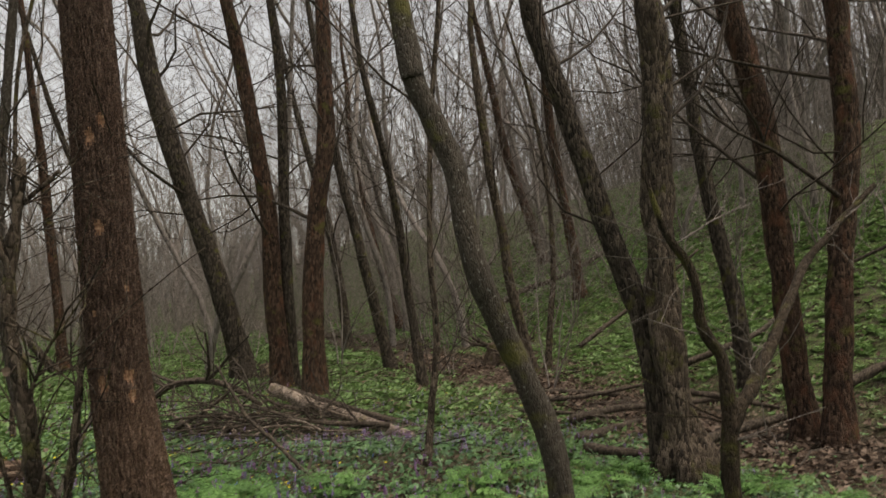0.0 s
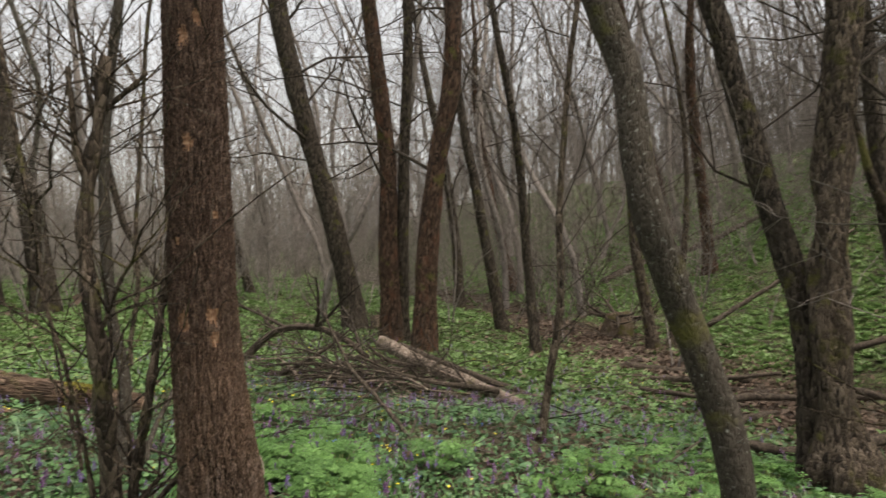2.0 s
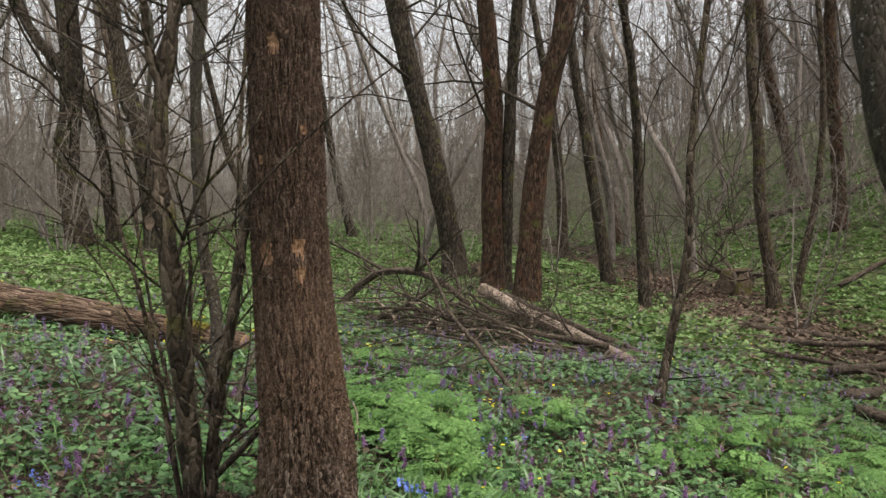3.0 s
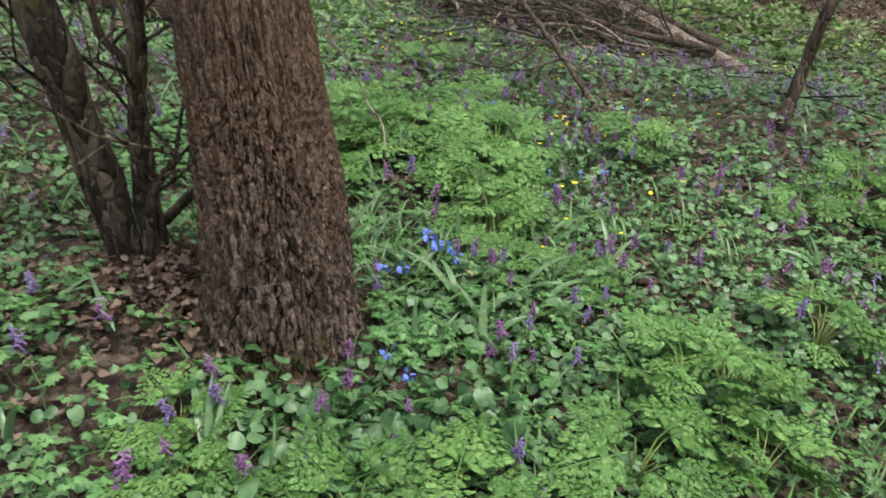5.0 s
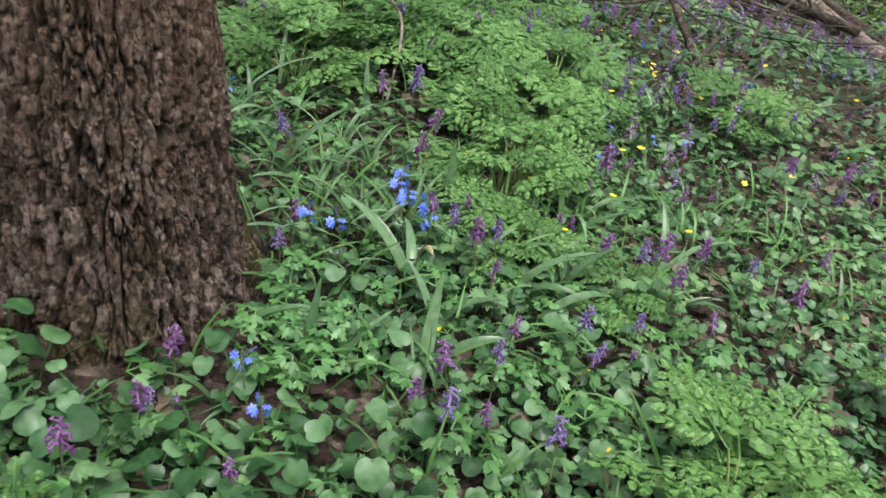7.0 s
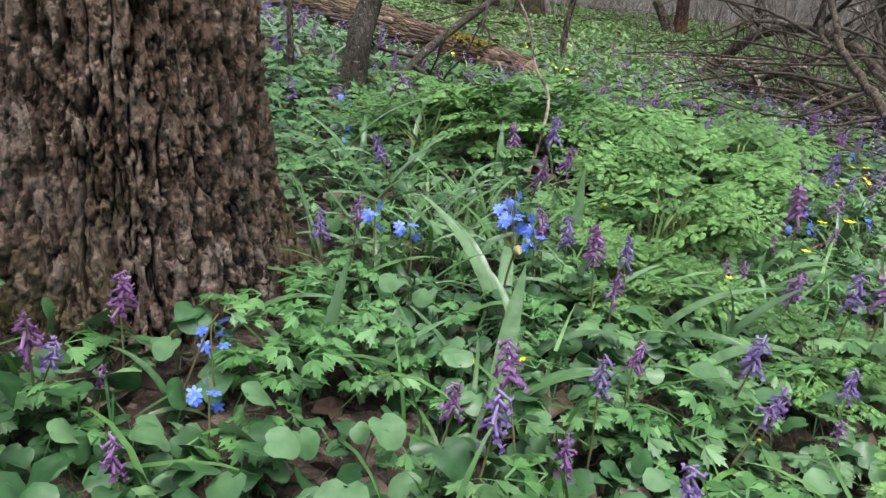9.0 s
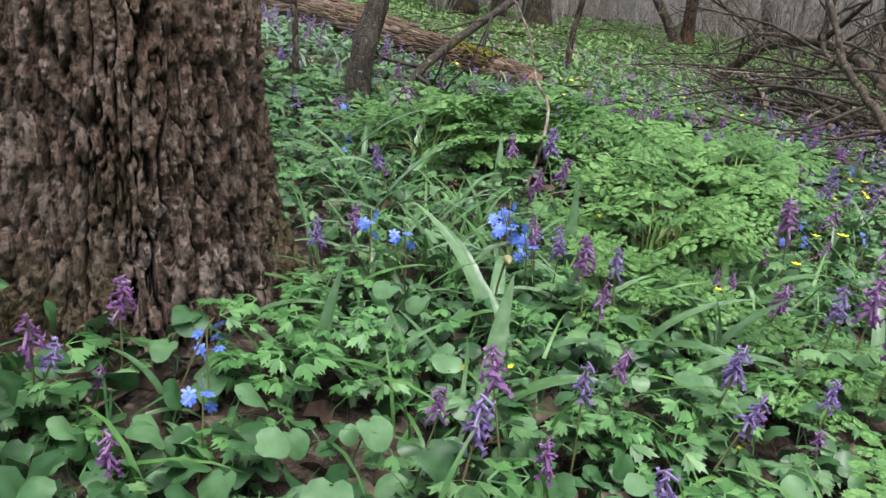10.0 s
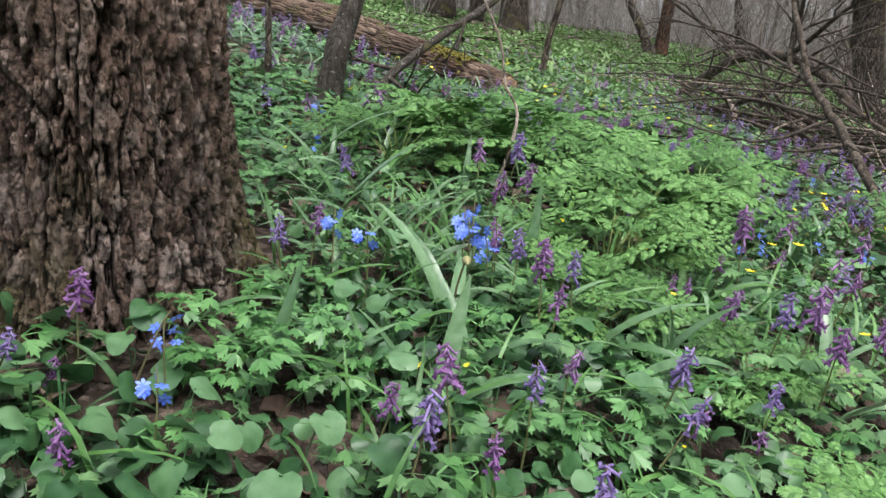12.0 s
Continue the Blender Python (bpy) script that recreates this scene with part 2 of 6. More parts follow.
    if moss:
        spots = node(nt, "TexNoise", {"Vector": co}, Scale=5.0, Detail=6.0, Roughness=0.6).outputs["Fac"]
        spots = ramp(nt, spots, (0.62 - 0.15 * moss, (0, 0, 0)), (0.72 - 0.12 * moss, (0.9, 0.9, 0.9)))
        if plate:
            foot = node(nt, "MapRange", {"Value": node(nt, "SeparateXYZ", {"Vector": co}).outputs[2]}).outputs[0]
            foot.node.inputs[1].default_value, foot.node.inputs[2].default_value = 0.30, 0.02
            spots = node(nt, "Math", {0: spots, 1: foot}, operation="MULTIPLY").outputs[0]
            tufts = node(nt, "Math", {0: ramp(nt, fine, (0.40, (0, 0, 0)), (0.58, (1, 1, 1))), 1: node(nt, "Attribute", attribute_name="mossy").outputs["Fac"]}, operation="MULTIPLY").outputs[0]
            spots = node(nt, "Math", {0: spots, 1: tufts}, operation="MAXIMUM").outputs[0]
        col = mix(nt, spots, col, (0.085, 0.080, 0.022))
    nt.links.new(col, bs.inputs["Base Color"])
    if plate:
        crumbs = node(nt, "TexNoise", {"Vector": co}, Scale=330.0, Detail=4.0, Roughness=0.75).outputs["Fac"]
        fine = node(nt, "Math", {0: fine, 1: crumbs}, operation="ADD").outputs[0]
    hump = node(nt, "Math", {0: ramp(nt, cracks, (0.0, (0, 0, 0)), (0.25, (1, 1, 1))), 1: fine}, operation="ADD").outputs[0]
    bump = node(nt, "Bump", {"Height": hump}, Strength=depth, Distance=0.012 / scale)
    nt.links.new(bump.outputs[0], bs.inputs["Normal"])
    return m


def leafy(name, lo, mid, hi, rough=0.5, through=0.3, vein=0.0, spec=0.4):
    """Living leaves: each island of the mesh has a tint of its own; light shines through them in part."""
    m, nt, bs = material(name, rough, spec)
    isle = node(nt, "NewGeometry").outputs["Random Per Island"]
    co = node(nt, "TexCoord").outputs["Object"]
    blot = node(nt, "TexNoise", {"Vector": co}, Scale=90.0, Detail=3.0).outputs["Fac"]
    patch = node(nt, "TexNoise", {"Vector": co}, Scale=1.6, Detail=2.0).outputs["Fac"]
    t = node(nt, "Math", {0: isle, 1: blot}, operation="ADD").outputs[0]
    t = node(nt, "Math", {0: t, 1: patch}, operation="ADD").outputs[0]
    t = node(nt, "Math", {0: t}, operation="DIVIDE").outputs[0]
    t.node.inputs[1].default_value = 3.0
    own = node(nt, "Math", {0: node(nt, "ObjectInfo").outputs["Random"]}, operation="MULTIPLY_ADD").outputs[0]
    own.node.inputs[1].default_value, own.node.inputs[2].default_value = 0.24, -0.12
    t = node(nt, "Math", {0: t, 1: own}, operation="ADD").outputs[0]
    col = ramp(nt, t, (0.30, lo), (0.5, mid), (0.72, hi))
    nt.links.new(col, bs.inputs["Base Color"])
    bump = node(nt, "Bump", {"Height": blot}, Strength=0.25, Distance=0.002)
    nt.links.new(bump.outputs[0], bs.inputs["Normal"])
    tr = node(nt, "BsdfTranslucent", {"Color": col})
    sh = node(nt, "MixShader", {1: bs.outputs[0], 2: tr.outputs[0]})
    sh.inputs[0].default_value = through
    nt.links.new(sh.outputs[0], nt.nodes["Material Output"].inputs["Surface"])
    return m


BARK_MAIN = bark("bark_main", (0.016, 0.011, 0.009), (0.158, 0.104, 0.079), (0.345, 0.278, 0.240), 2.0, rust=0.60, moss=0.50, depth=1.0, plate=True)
BARK_RUST = bark("bark_rust", (0.010, 0.006, 0.004), (0.045, 0.026, 0.017), (0.150, 0.096, 0.066), 1.1, rust=0.45, moss=0.25, depth=1.0)
BARK_DARK = bark("bark_dark", (0.009, 0.007, 0.005), (0.040, 0.031, 0.023), (0.140, 0.112, 0.088), 1.1, moss=0.3, depth=1.0)
BARK_LICHEN = bark("bark_lichen", (0.022, 0.018, 0.013), (0.050, 0.041, 0.032), (0.085, 0.073, 0.060), 3.0, lichen=0.36, moss=0.35, depth=0.7)
BARK_TAN = bark("bark_tan", (0.012, 0.009, 0.007), (0.062, 0.046, 0.033), (0.185, 0.146, 0.112), 1.1, lichen=0.16, moss=0.4, depth=1.0)
# distance haze put into the colour: far bark and twigs paled and greyed
BARK_HAZED = bark("bark_hazed", (0.092, 0.080, 0.072), (0.185, 0.160, 0.145), (0.290, 0.256, 0.236), 0.6, depth=0.4)
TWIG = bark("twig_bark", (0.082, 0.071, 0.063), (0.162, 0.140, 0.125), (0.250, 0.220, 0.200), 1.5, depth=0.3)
BRUSH = bark("dead_wood", (0.014, 0.011, 0.008), (0.052, 0.040, 0.030), (0.130, 0.102, 0.080), 1.4, depth=0.4)
BARK_MOSS = bark("bark_moss", (0.012, 0.009, 0.006), (0.036, 0.025, 0.016), (0.085, 0.064, 0.044), 2.0, lichen=0.02, moss=0.55, depth=1.0)
DARKTWIG = bark("dark_twig_bark", (0.018, 0.014, 0.011), (0.046, 0.036, 0.028), (0.092, 0.075, 0.060), 1.5, depth=0.3)


def litter_ground():
    """Soil and fallen leaves, with low green growth where the floor is green and bare leaf litter in the hollow."""
    m, nt, bs = material("woodland_soil", 0.95, 0.15)
    co = node(nt, "TexCoord").outputs["Object"]
    leaf = node(nt, "TexVoronoi", {"Vector": co}, Scale=48.0).outputs["Color"]
    leaf = node(nt, "SeparateColor", {"Color": leaf}).outputs[0]
    fine = node(nt, "TexNoise", {"Vector": co}, Scale=60.0, Detail=5.0).outputs["Fac"]
    big = node(nt, "TexNoise", {"Vector": co}, Scale=2.0, Detail=8.0, Roughness=0.75).outputs["Fac"]
    brown = ramp(nt, leaf, (0.0, (0.028, 0.020, 0.015)), (0.6, (0.062, 0.045, 0.034)), (1.0, (0.15, 0.116, 0.092)))
    brown = mix(nt, ramp(nt, fine, (0.3, (1, 1, 1)), (0.6, (0, 0, 0))), brown, (0.026, 0.019, 0.014))
    tuft = node(nt, "TexVoronoi", {"Vector": co}, Scale=9.0).outputs["Color"]
    tuft = node(nt, "SeparateColor", {"Color": tuft}).outputs[1]
    green = ramp(nt, tuft, (0.0, (0.050, 0.090, 0.024)), (0.6, (0.090, 0.158, 0.042)), (1.0, (0.135, 0.215, 0.064)))
    cover = node(nt, "Math", {0: big, 1: fine}, operation="ADD").outputs[0]
    cover = ramp(nt, cover, (0.95, (0, 0, 0)), (1.10, (1, 1, 1)))
    cover = node(nt, "Math", {0: cover, 1: node(nt, "Attribute", attribute_name="green").outputs["Fac"]}, operation="MULTIPLY").outputs[0]
    nt.links.new(mix(nt, cover, brown, green), bs.inputs["Base Color"])
    h = node(nt, "Math", {0: leaf, 1: fine}, operation="ADD").outputs[0]
    bump = node(nt, "Bump", {"Height": h}, Strength=0.9, Distance=0.03)
    nt.links.new(bump.outputs[0], bs.inputs["Normal"])
    return m


def scar_wood():
    """Fresh orange wood where a woodpecker has flaked the bark away."""
    m, nt, bs = material("pecked_wood", 0.8, 0.2)
    co = node(nt, "TexCoord").outputs["Object"]
    n = node(nt, "TexNoise", {"Vector": co}, Scale=85.0, Detail=4.0).outputs["Fac"]
    nt.links.new(ramp(nt, n, (0.3, (0.11, 0.058, 0.034)), (0.55, (0.27, 0.155, 0.095)), (0.8, (0.45, 0.33, 0.23))), bs.inputs["Base Color"])
    return m


SCAR = scar_wood()
SOIL = litter_ground()

# ---- ground ----
def hollow(x, y):
    """1 where the leaf-filled hollow at the foot of the bank lies."""
    h = 0.80 * x + 0.45 * y - 7.6
    return np.exp(-((h + 1.3) / 1.5) ** 2)


def spaced(a, b, fine_a, fine_b, step):
    """Coordinates from a to b: even steps between fine_a and fine_b, growing steps outside."""
    mid = list(np.arange(fine_a, fine_b + 1e-6, step))
    out, s, x = [], step, fine_b
    while x < b:
        s *= 1.12
        x += s
        out.append(min(x, b))
    low, s, x = [], step, fine_a
    while x > a:
        s *= 1.12
        x -= s
        low.append(max(x, a))
    return np.array(low[::-1] + mid + out)


def build_ground():
    xs, ys = spaced(-350, 350, -5, 6, 0.12), spaced(-350, 350, 0, 14, 0.12)
    X, Y = np.meshgrid(xs, ys)
    Z = ground(X, Y) + 0.03 * (vnoise(X * 3.1, Y * 3.1) - 0.5) + 0.012 * (vnoise(X * 11, Y * 11) - 0.5)
    g = Geo()
    n, m = len(xs), len(ys)
    k = np.arange(m - 1)[:, None] * n + np.arange(n - 1)
    g.add(np.stack([X, Y, Z], -1).reshape(-1, 3), np.stack([k, k + 1, k + n + 1, k + n], -1).reshape(-1, 4))
    me = g.mesh("ground", SOIL)
    green = np.clip(1.0 - 1.1 * hollow(X, Y), 0, 1) * np.where(0.80 * X + 0.45 * Y > 7.6, 0.8, 1.0) * np.clip(np.hypot(X + 0.9, Y - 3.1) / 4 - 0.5, 0, 1)
    me.attributes.new("green", "FLOAT", "POINT").data.foreach_set("value", green.ravel().astype(np.float32))
    tagged(new("ground", me), "brown leaf litter and soil of a spring woodland floor", "ground", kind="structure")


build_ground()

# ---- trees ----
def standing_tree(label, pts, r0, r1, mat, seed, top=9.0, low=1.6, boughs=14, reach=2.2, kids=4, depth=2, thin=0.0026, sides=0, swell=0.0):
    """A bare tree on its own trunk line, growing on upwards to the height top."""
    rand = np.random.default_rng(seed)
    base = np.array(pts[0], float)
    root = thing("tree", label, "tree", "woodland trees", pose(*base))
    p = [np.array(q, float) - base for q in pts]
    p[0] = np.array([0, 0, -0.12])
    lead = (p[-1] - p[-2]) / np.linalg.norm(p[-1] - p[-2])
    r_last = r1
    while p[-1][2] < top:
        lead = lead + rand.normal(0, 0.08, 3) + [0, 0, 0.12]
        lead /= np.linalg.norm(lead)
        p.append(p[-1] + lead * 1.3)
    g = Geo()
    n = 22 if sides else 24 + 8 * len(p)
    line = smooth_line(p, n)
    s = np.linspace(0, 1, n)
    seen = (len(pts) - 1) / (len(p) - 1)
    r = np.where(s < seen, r0 + (r1 - r0) * s / seen, r1 + (0.02 - r1) * np.clip((s - seen) / max(1 - seen, 1e-3), 0, 1))
    foot = 1 + 0.4 * np.exp(-np.maximum(line[:, 2], 0) / (r0 * 2.0))
    foot = foot + swell * np.exp(-((line[:, 2] - 0.16) / 0.20) ** 2)
    tube(g, line, r * foot, sides or (22 if r0 > 0.1 else 12), 0.3 + swell)
    part("trunk", g, mat, root)
    c = Geo()
    for i in range(boughs):
        z = low + (top - low) * ((i + rand.uniform(0, 1)) / boughs) ** 1.1
        j = int(np.argmin(abs(line[:, 2] - z)))
        a = rand.uniform(0, 6.28)
        d = np.array([math.cos(a), math.sin(a), rand.uniform(0.15, 0.9)])
        bough(c, line[j], d, reach * rand.uniform(0.6, 1.2), max(0.006, min(0.035, r[j] * rand.uniform(0.08, 0.24))), depth, rand, 0.0, kids, thin)
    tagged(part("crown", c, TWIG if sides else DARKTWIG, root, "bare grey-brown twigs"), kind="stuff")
    return root


def hi_trunk():
    """The big trunk by which the camera kneels: real bark plates, cracks and a flared foot with a root."""
    pts = [(0.02, 0.02, -0.12), (0.01, 0.01, 0.0), (0.03, -0.02, 0.4), (-0.03, -0.01, 0.9), (-0.05, 0.0, 1.2), (-0.08, 0.02, 1.6),
           (-0.11, 0.05, 2.0), (-0.2, 0.12, 3.2), (-0.3, 0.15, 5.0), (-0.3, 0.2, 8.0)]
    root = thing("tree", "thick leaning trunk with scaly red-brown bark and woodpecker scars", "tree", "woodland trees", pose(-1.182, 2.895, 0.06))
    rows, sides = 510, 490
    k = smooth_line(pts, 400)
    z = np.concatenate([np.linspace(-0.12, 0.62, 330), np.linspace(0.62, 2.9, rows - 329)[1:]])
    cx, cy = np.interp(z, k[:, 2], k[:, 0]), np.interp(z, k[:, 2], k[:, 1])
    th = np.radians(np.concatenate([np.linspace(-155, 85, 430, endpoint=False), np.linspace(85, 205, sides - 430, endpoint=False)]))
    Z, T = np.meshgrid(z, th, indexing="ij")
    r = np.interp(Z, [-0.12, 0.0, 0.15, 0.3, 0.5, 0.9, 1.3, 2.0, 2.9], [0.190, 0.168, 0.150, 0.138, 0.128, 0.112, 0.106, 0.102, 0.098])
    for at, size, wide in ((radians(66), 0.20, 0.26), (radians(-20), 0.05, 0.5), (radians(150), 0.08, 0.4), (radians(-95), 0.05, 0.5), (radians(-160), 0.07, 0.4)):
        d = (T - at + math.pi) % (2 * math.pi) - math.pi
        r = r + size * np.exp(-(d / wide) ** 2) * np.exp(-np.maximum(Z + 0.05, 0) / (0.055 if size > 0.1 else 0.085))
    r = r * (1 + 0.07 * (vnoise(np.cos(T) * 2.5 + 3, np.sin(T) * 2.5, Z * 3.5) - 0.5))
    wob = vnoise(np.cos(T) * 6, np.sin(T) * 6, Z * 9)
    wob2 = vnoise(np.cos(T) * 15 + 4, np.sin(T) * 15, Z * 30)
    wob3 = vnoise(np.cos(T) * 40 + 9, np.sin(T) * 40, Z * 60)
    wob4 = vnoise(np.cos(T) * 90 + 9, np.sin(T) * 90, Z * 130)
    wrap = 44
    x = T / (2 * math.pi) * wrap + 1.5 * (wob - 0.5) + 0.75 * (wob2 - 0.5) + 0.30 * (wob3 - 0.5) + 0.10 * (wob4 - 0.5) + wrap
    y = Z * 7 + 1.2 * (wob2 - 0.5) + 0.5 * (wob3 - 0.5) + 60
    fibre = vnoise(np.cos(T) * 75, np.sin(T) * 75, Z * 16)
    d1, d2, own = cells(x, y, wrap)
    edge = np.clip((d2 - d1) / 0.20, 0, 1) ** 0.6
    x = T / (2 * math.pi) * 120 + 1.6 * (wob2 - 0.5) + 1.3 * (wob3 - 0.5) + 0.5 * (wob4 - 0.5) + 120
    d3, d4, own2 = cells(x, Z * 62 + 1.8 * (wob3 - 0.5) + 200, 120)
    flake = np.clip((d4 - d3) / 0.14, 0, 1)
    low = 0.78 + 0.59 * np.clip((0.75 - Z) / 0.5, 0, 1)
    scaly = np.clip((vnoise(np.cos(T) * 3 + 17, np.sin(T) * 3, Z * 5) - 0.42) * 5, 0, 1)
    grit = np.random.default_rng(5).uniform(-0.5, 0.5, T.shape)
    bumpy = (0.0150 * (edge - 0.8) + 0.0060 * (own - 0.5) * edge + (0.0036 + 0.0036 * scaly) * (own2 - 0.5) * edge + 0.0022 * (flake - 0.6) * edge
             + 0.0026 * (wob3 - 0.5) + 0.0022 * (wob4 - 0.5) + 0.0030 * (fibre - 0.5) + 0.0013 * grit)
    # plate: 0 in cracks, 1 on plate tops; drives the painted crack shade
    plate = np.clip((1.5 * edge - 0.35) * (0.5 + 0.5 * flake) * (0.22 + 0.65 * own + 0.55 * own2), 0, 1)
    scar = np.zeros(T.shape)
    for az, zz, size in ((-98, 0.95, 0.030), (-45, 0.97, 0.026), (-44, 0.895, 0.019), (-76, 1.56, 0.026), (-80, 1.93, 0.028), (-52, 2.00, 0.022), (-104, 1.22, 0.014), (-30, 1.31, 0.013)):
        d = (T - radians(az)) % (2 * math.pi)
        d = np.minimum(d, 2 * math.pi - d) * 0.11
        hole = np.exp(-(d / size) ** 2 - ((Z - zz) / (size * 1.5)) ** 2) + 0.5 * (wob3 - 0.5) + 0.35 * (wob4 - 0.5)
        scar = np.maximum(scar, np.where(np.hypot(d, (Z - zz) / 1.5) < size * 1.6, hole, 0))
    bumpy = bumpy - 0.010 * np.clip(scar * 1.6 - 0.5, 0, 1)
    r = r + bumpy * low
    v = np.stack([cx[:, None] + r * np.cos(T), cy[:, None] + r * np.sin(T), Z], -1).reshape(-1, 3)
    kk = np.arange(rows - 1)[:, None] * sides
    c = np.arange(sides)[None]
    d = (c + 1) % sides
    g = Geo()
    g.add(v, np.stack([kk + c, kk + d, kk + sides + d, kk + sides + c], -1).reshape(-1, 4))
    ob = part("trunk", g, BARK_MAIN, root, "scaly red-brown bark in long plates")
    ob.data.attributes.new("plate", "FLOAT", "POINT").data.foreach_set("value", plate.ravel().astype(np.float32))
    green = np.exp(-((T - radians(66)) / 0.42) ** 2) * np.clip((0.30 - Z) / 0.22, 0, 1) + np.exp(-((T - radians(-128)) / 0.40) ** 2) * np.clip((0.38 - Z) / 0.22, 0, 1)
    ob.data.attributes.new("mossy", "FLOAT", "POINT").data.foreach_set("value", np.clip(green, 0, 1).ravel().astype(np.float32))
    ob.data.materials.append(SCAR)
    ob.data.polygons.foreach_set("material_index", (scar[:-1] > 0.58).ravel().astype(np.int32))
    g = Geo()
    line = k[k[:, 2] > 2.8]
    tube(g, line, np.linspace(0.1, 0.05, len(line)), 14, 0.2)
    rand = np.random.default_rng(3)
    for i in range(12):
        j = rand.integers(0, len(line))
        a = rand.uniform(0, 6.28)
        bough(g, line[j], np.array([math.cos(a), math.sin(a), 0.7]), 2.0, 0.03, 2, rand)
    part("crown", g, BARK_DARK, root, "bare upper stem and boughs")


hi_trunk()

standing_tree("slender leaning tree with pale lichen on dark bark",
              [(0.475, 2.48, -0.13), (0.468, 2.477, 0.15), (0.460, 2.475, 0.42), (0.456, 2.473, 0.62), (0.43, 2.463, 0.78), (0.387, 2.45, 0.91), (0.345, 2.43, 1.04),
               (0.29, 2.39, 1.18), (0.25, 2.36, 1.317), (0.22, 2.37, 1.50), (0.20, 2.38, 1.66), (0.15, 2.38, 1.80), (0.10, 2.37, 1.95), (0.08, 2.37, 2.09)],
              0.044, 0.036, BARK_LICHEN, 11, 6.0, 1.75, 9, 1.2)
standing_tree("stout tree with rough tan bark and a swollen foot",
              [(1.72, 6.57, -0.47), (1.71, 6.57, 0.16), (1.67, 6.57, 0.81), (1.70, 6.57, 1.47), (1.77, 6.58, 2.13), (1.82, 6.58, 2.74), (1.82, 6.58, 3.46)],
              0.140, 0.115, BARK_TAN, 12, 9.0, 2.6, 16, 2.2, swell=0.6)
standing_tree("dark tree leaning away from a stouter neighbour",
              [(1.60, 6.75, -0.50), (1.58, 6.76, 0.50), (1.45, 6.77, 1.20), (1.27, 6.78, 1.85), (1.10, 6.80, 2.55), (0.95, 6.80, 3.15), (0.78, 6.80, 3.85)],
              0.110, 0.088, BARK_DARK, 13, 9.0, 2.2, 16, 2.2)
standing_tree("dark tree with a rusty streak on its bark",
              [(3.52, 8.59, -0.62), (3.46, 8.59, 0.36), (3.45, 8.59, 1.35), (3.44, 8.59, 2.22), (3.37, 8.59, 3.17), (3.16, 8.58, 4.38)],
              0.135, 0.145, BARK_RUST, 14, 10.0, 2.2, 18, 2.4)
standing_tree("brown tree bending upwards out of the hollow",
              [(3.68, 8.21, -0.63), (3.80, 8.21, 0.38), (3.95, 8.22, 1.44), (4.13, 8.22, 2.44), (4.16, 8.22, 3.33), (4.16, 8.22, 4.30)],
              0.140, 0.117, BARK_RUST, 15, 10.0, 1.8, 18, 2.4)
standing_tree("dark straight tree at the foot of the bank",
              [(3.69, 10.96, -0.38), (3.62, 10.96, 0.62), (3.50, 10.95, 1.58), (3.36, 10.95, 2.72), (3.27, 10.95, 4.02), (3.18, 10.94, 5.33)],
              0.127, 0.088, BARK_DARK, 16, 10.0, 2.4, 18, 2.4)
standing_tree("leaning dark tree beside two others",
              [(-4.47, 13.18, 0.02), (-4.55, 13.16, 0.51), (-4.80, 13.07, 1.74), (-5.13, 12.96, 3.06), (-5.46, 12.85, 4.37), (-5.74, 12.76, 5.76)],
              0.190, 0.170, BARK_DARK, 17, 11.0, 2.8, 18, 2.6)
standing_tree("rust-barked upright tree behind the brushwood",
              [(-3.17, 11.19, -0.11), (-3.18, 11.19, 0.61), (-3.21, 11.18, 1.54), (-3.19, 11.18, 2.62), (-3.28, 11.15, 3.53), (-3.43, 11.10, 4.92)],
              0.160, 0.115, BARK_RUST, 18, 11.0, 2.4, 18, 2.4)
standing_tree("second stem forking from a rust-barked tree",
              [(-3.02, 11.30, -0.10), (-3.02, 11.30, 0.80), (-3.00, 11.30, 1.80), (-2.98, 11.30, 2.80), (-2.92, 11.30, 3.90), (-2.90, 11.30, 5.00)],
              0.100, 0.075, BARK_DARK, 28, 9.0, 2.4, 12, 2.0)
standing_tree("rust-barked tree curving to one side behind the brushwood",
              [(-2.53, 10.62, -0.15), (-2.48, 10.63, 0.79), (-2.42, 10.65, 1.73), (-2.30, 10.70, 2.65), (-2.12, 10.75, 3.64), (-2.07, 10.77, 4.63)],
              0.166, 0.118, BARK_RUST, 19, 11.0, 2.4, 18, 2.4)
standing_tree("thin dark tree on the green flat",
              [(-1.95, 14.30, -0.20), (-2.08, 14.26, 0.51), (-2.29, 14.18, 1.76), (-2.46, 14.13, 2.79), (-2.63, 14.07, 3.72), (-2.83, 14.01, 5.34)],
              0.120, 0.073, BARK_DARK, 20, 9.0, 2.0, 14, 2.0)
standing_tree("thin grey-brown tree at the edge of the hollow",
              [(0.74, 13.96, -0.34), (0.63, 13.93, 0.29), (0.47, 13.87, 1.24), (0.39, 13.85, 2.37), (0.27, 13.81, 3.31), (0.17, 13.77, 4.97)],
              0.105, 0.076, BARK_TAN, 21, 8.5, 2.0, 14, 2.0)
standing_tree("sapling leaning against the slope",
              [(1.02, 14.19, -0.31), (1.14, 14.23, 0.45), (1.29, 14.28, 1.40), (1.35, 14.30, 2.63), (1.27, 14.28, 4.04)],
              0.067, 0.043, BARK_TAN, 22, 6.5, 1.6, 12, 1.6)
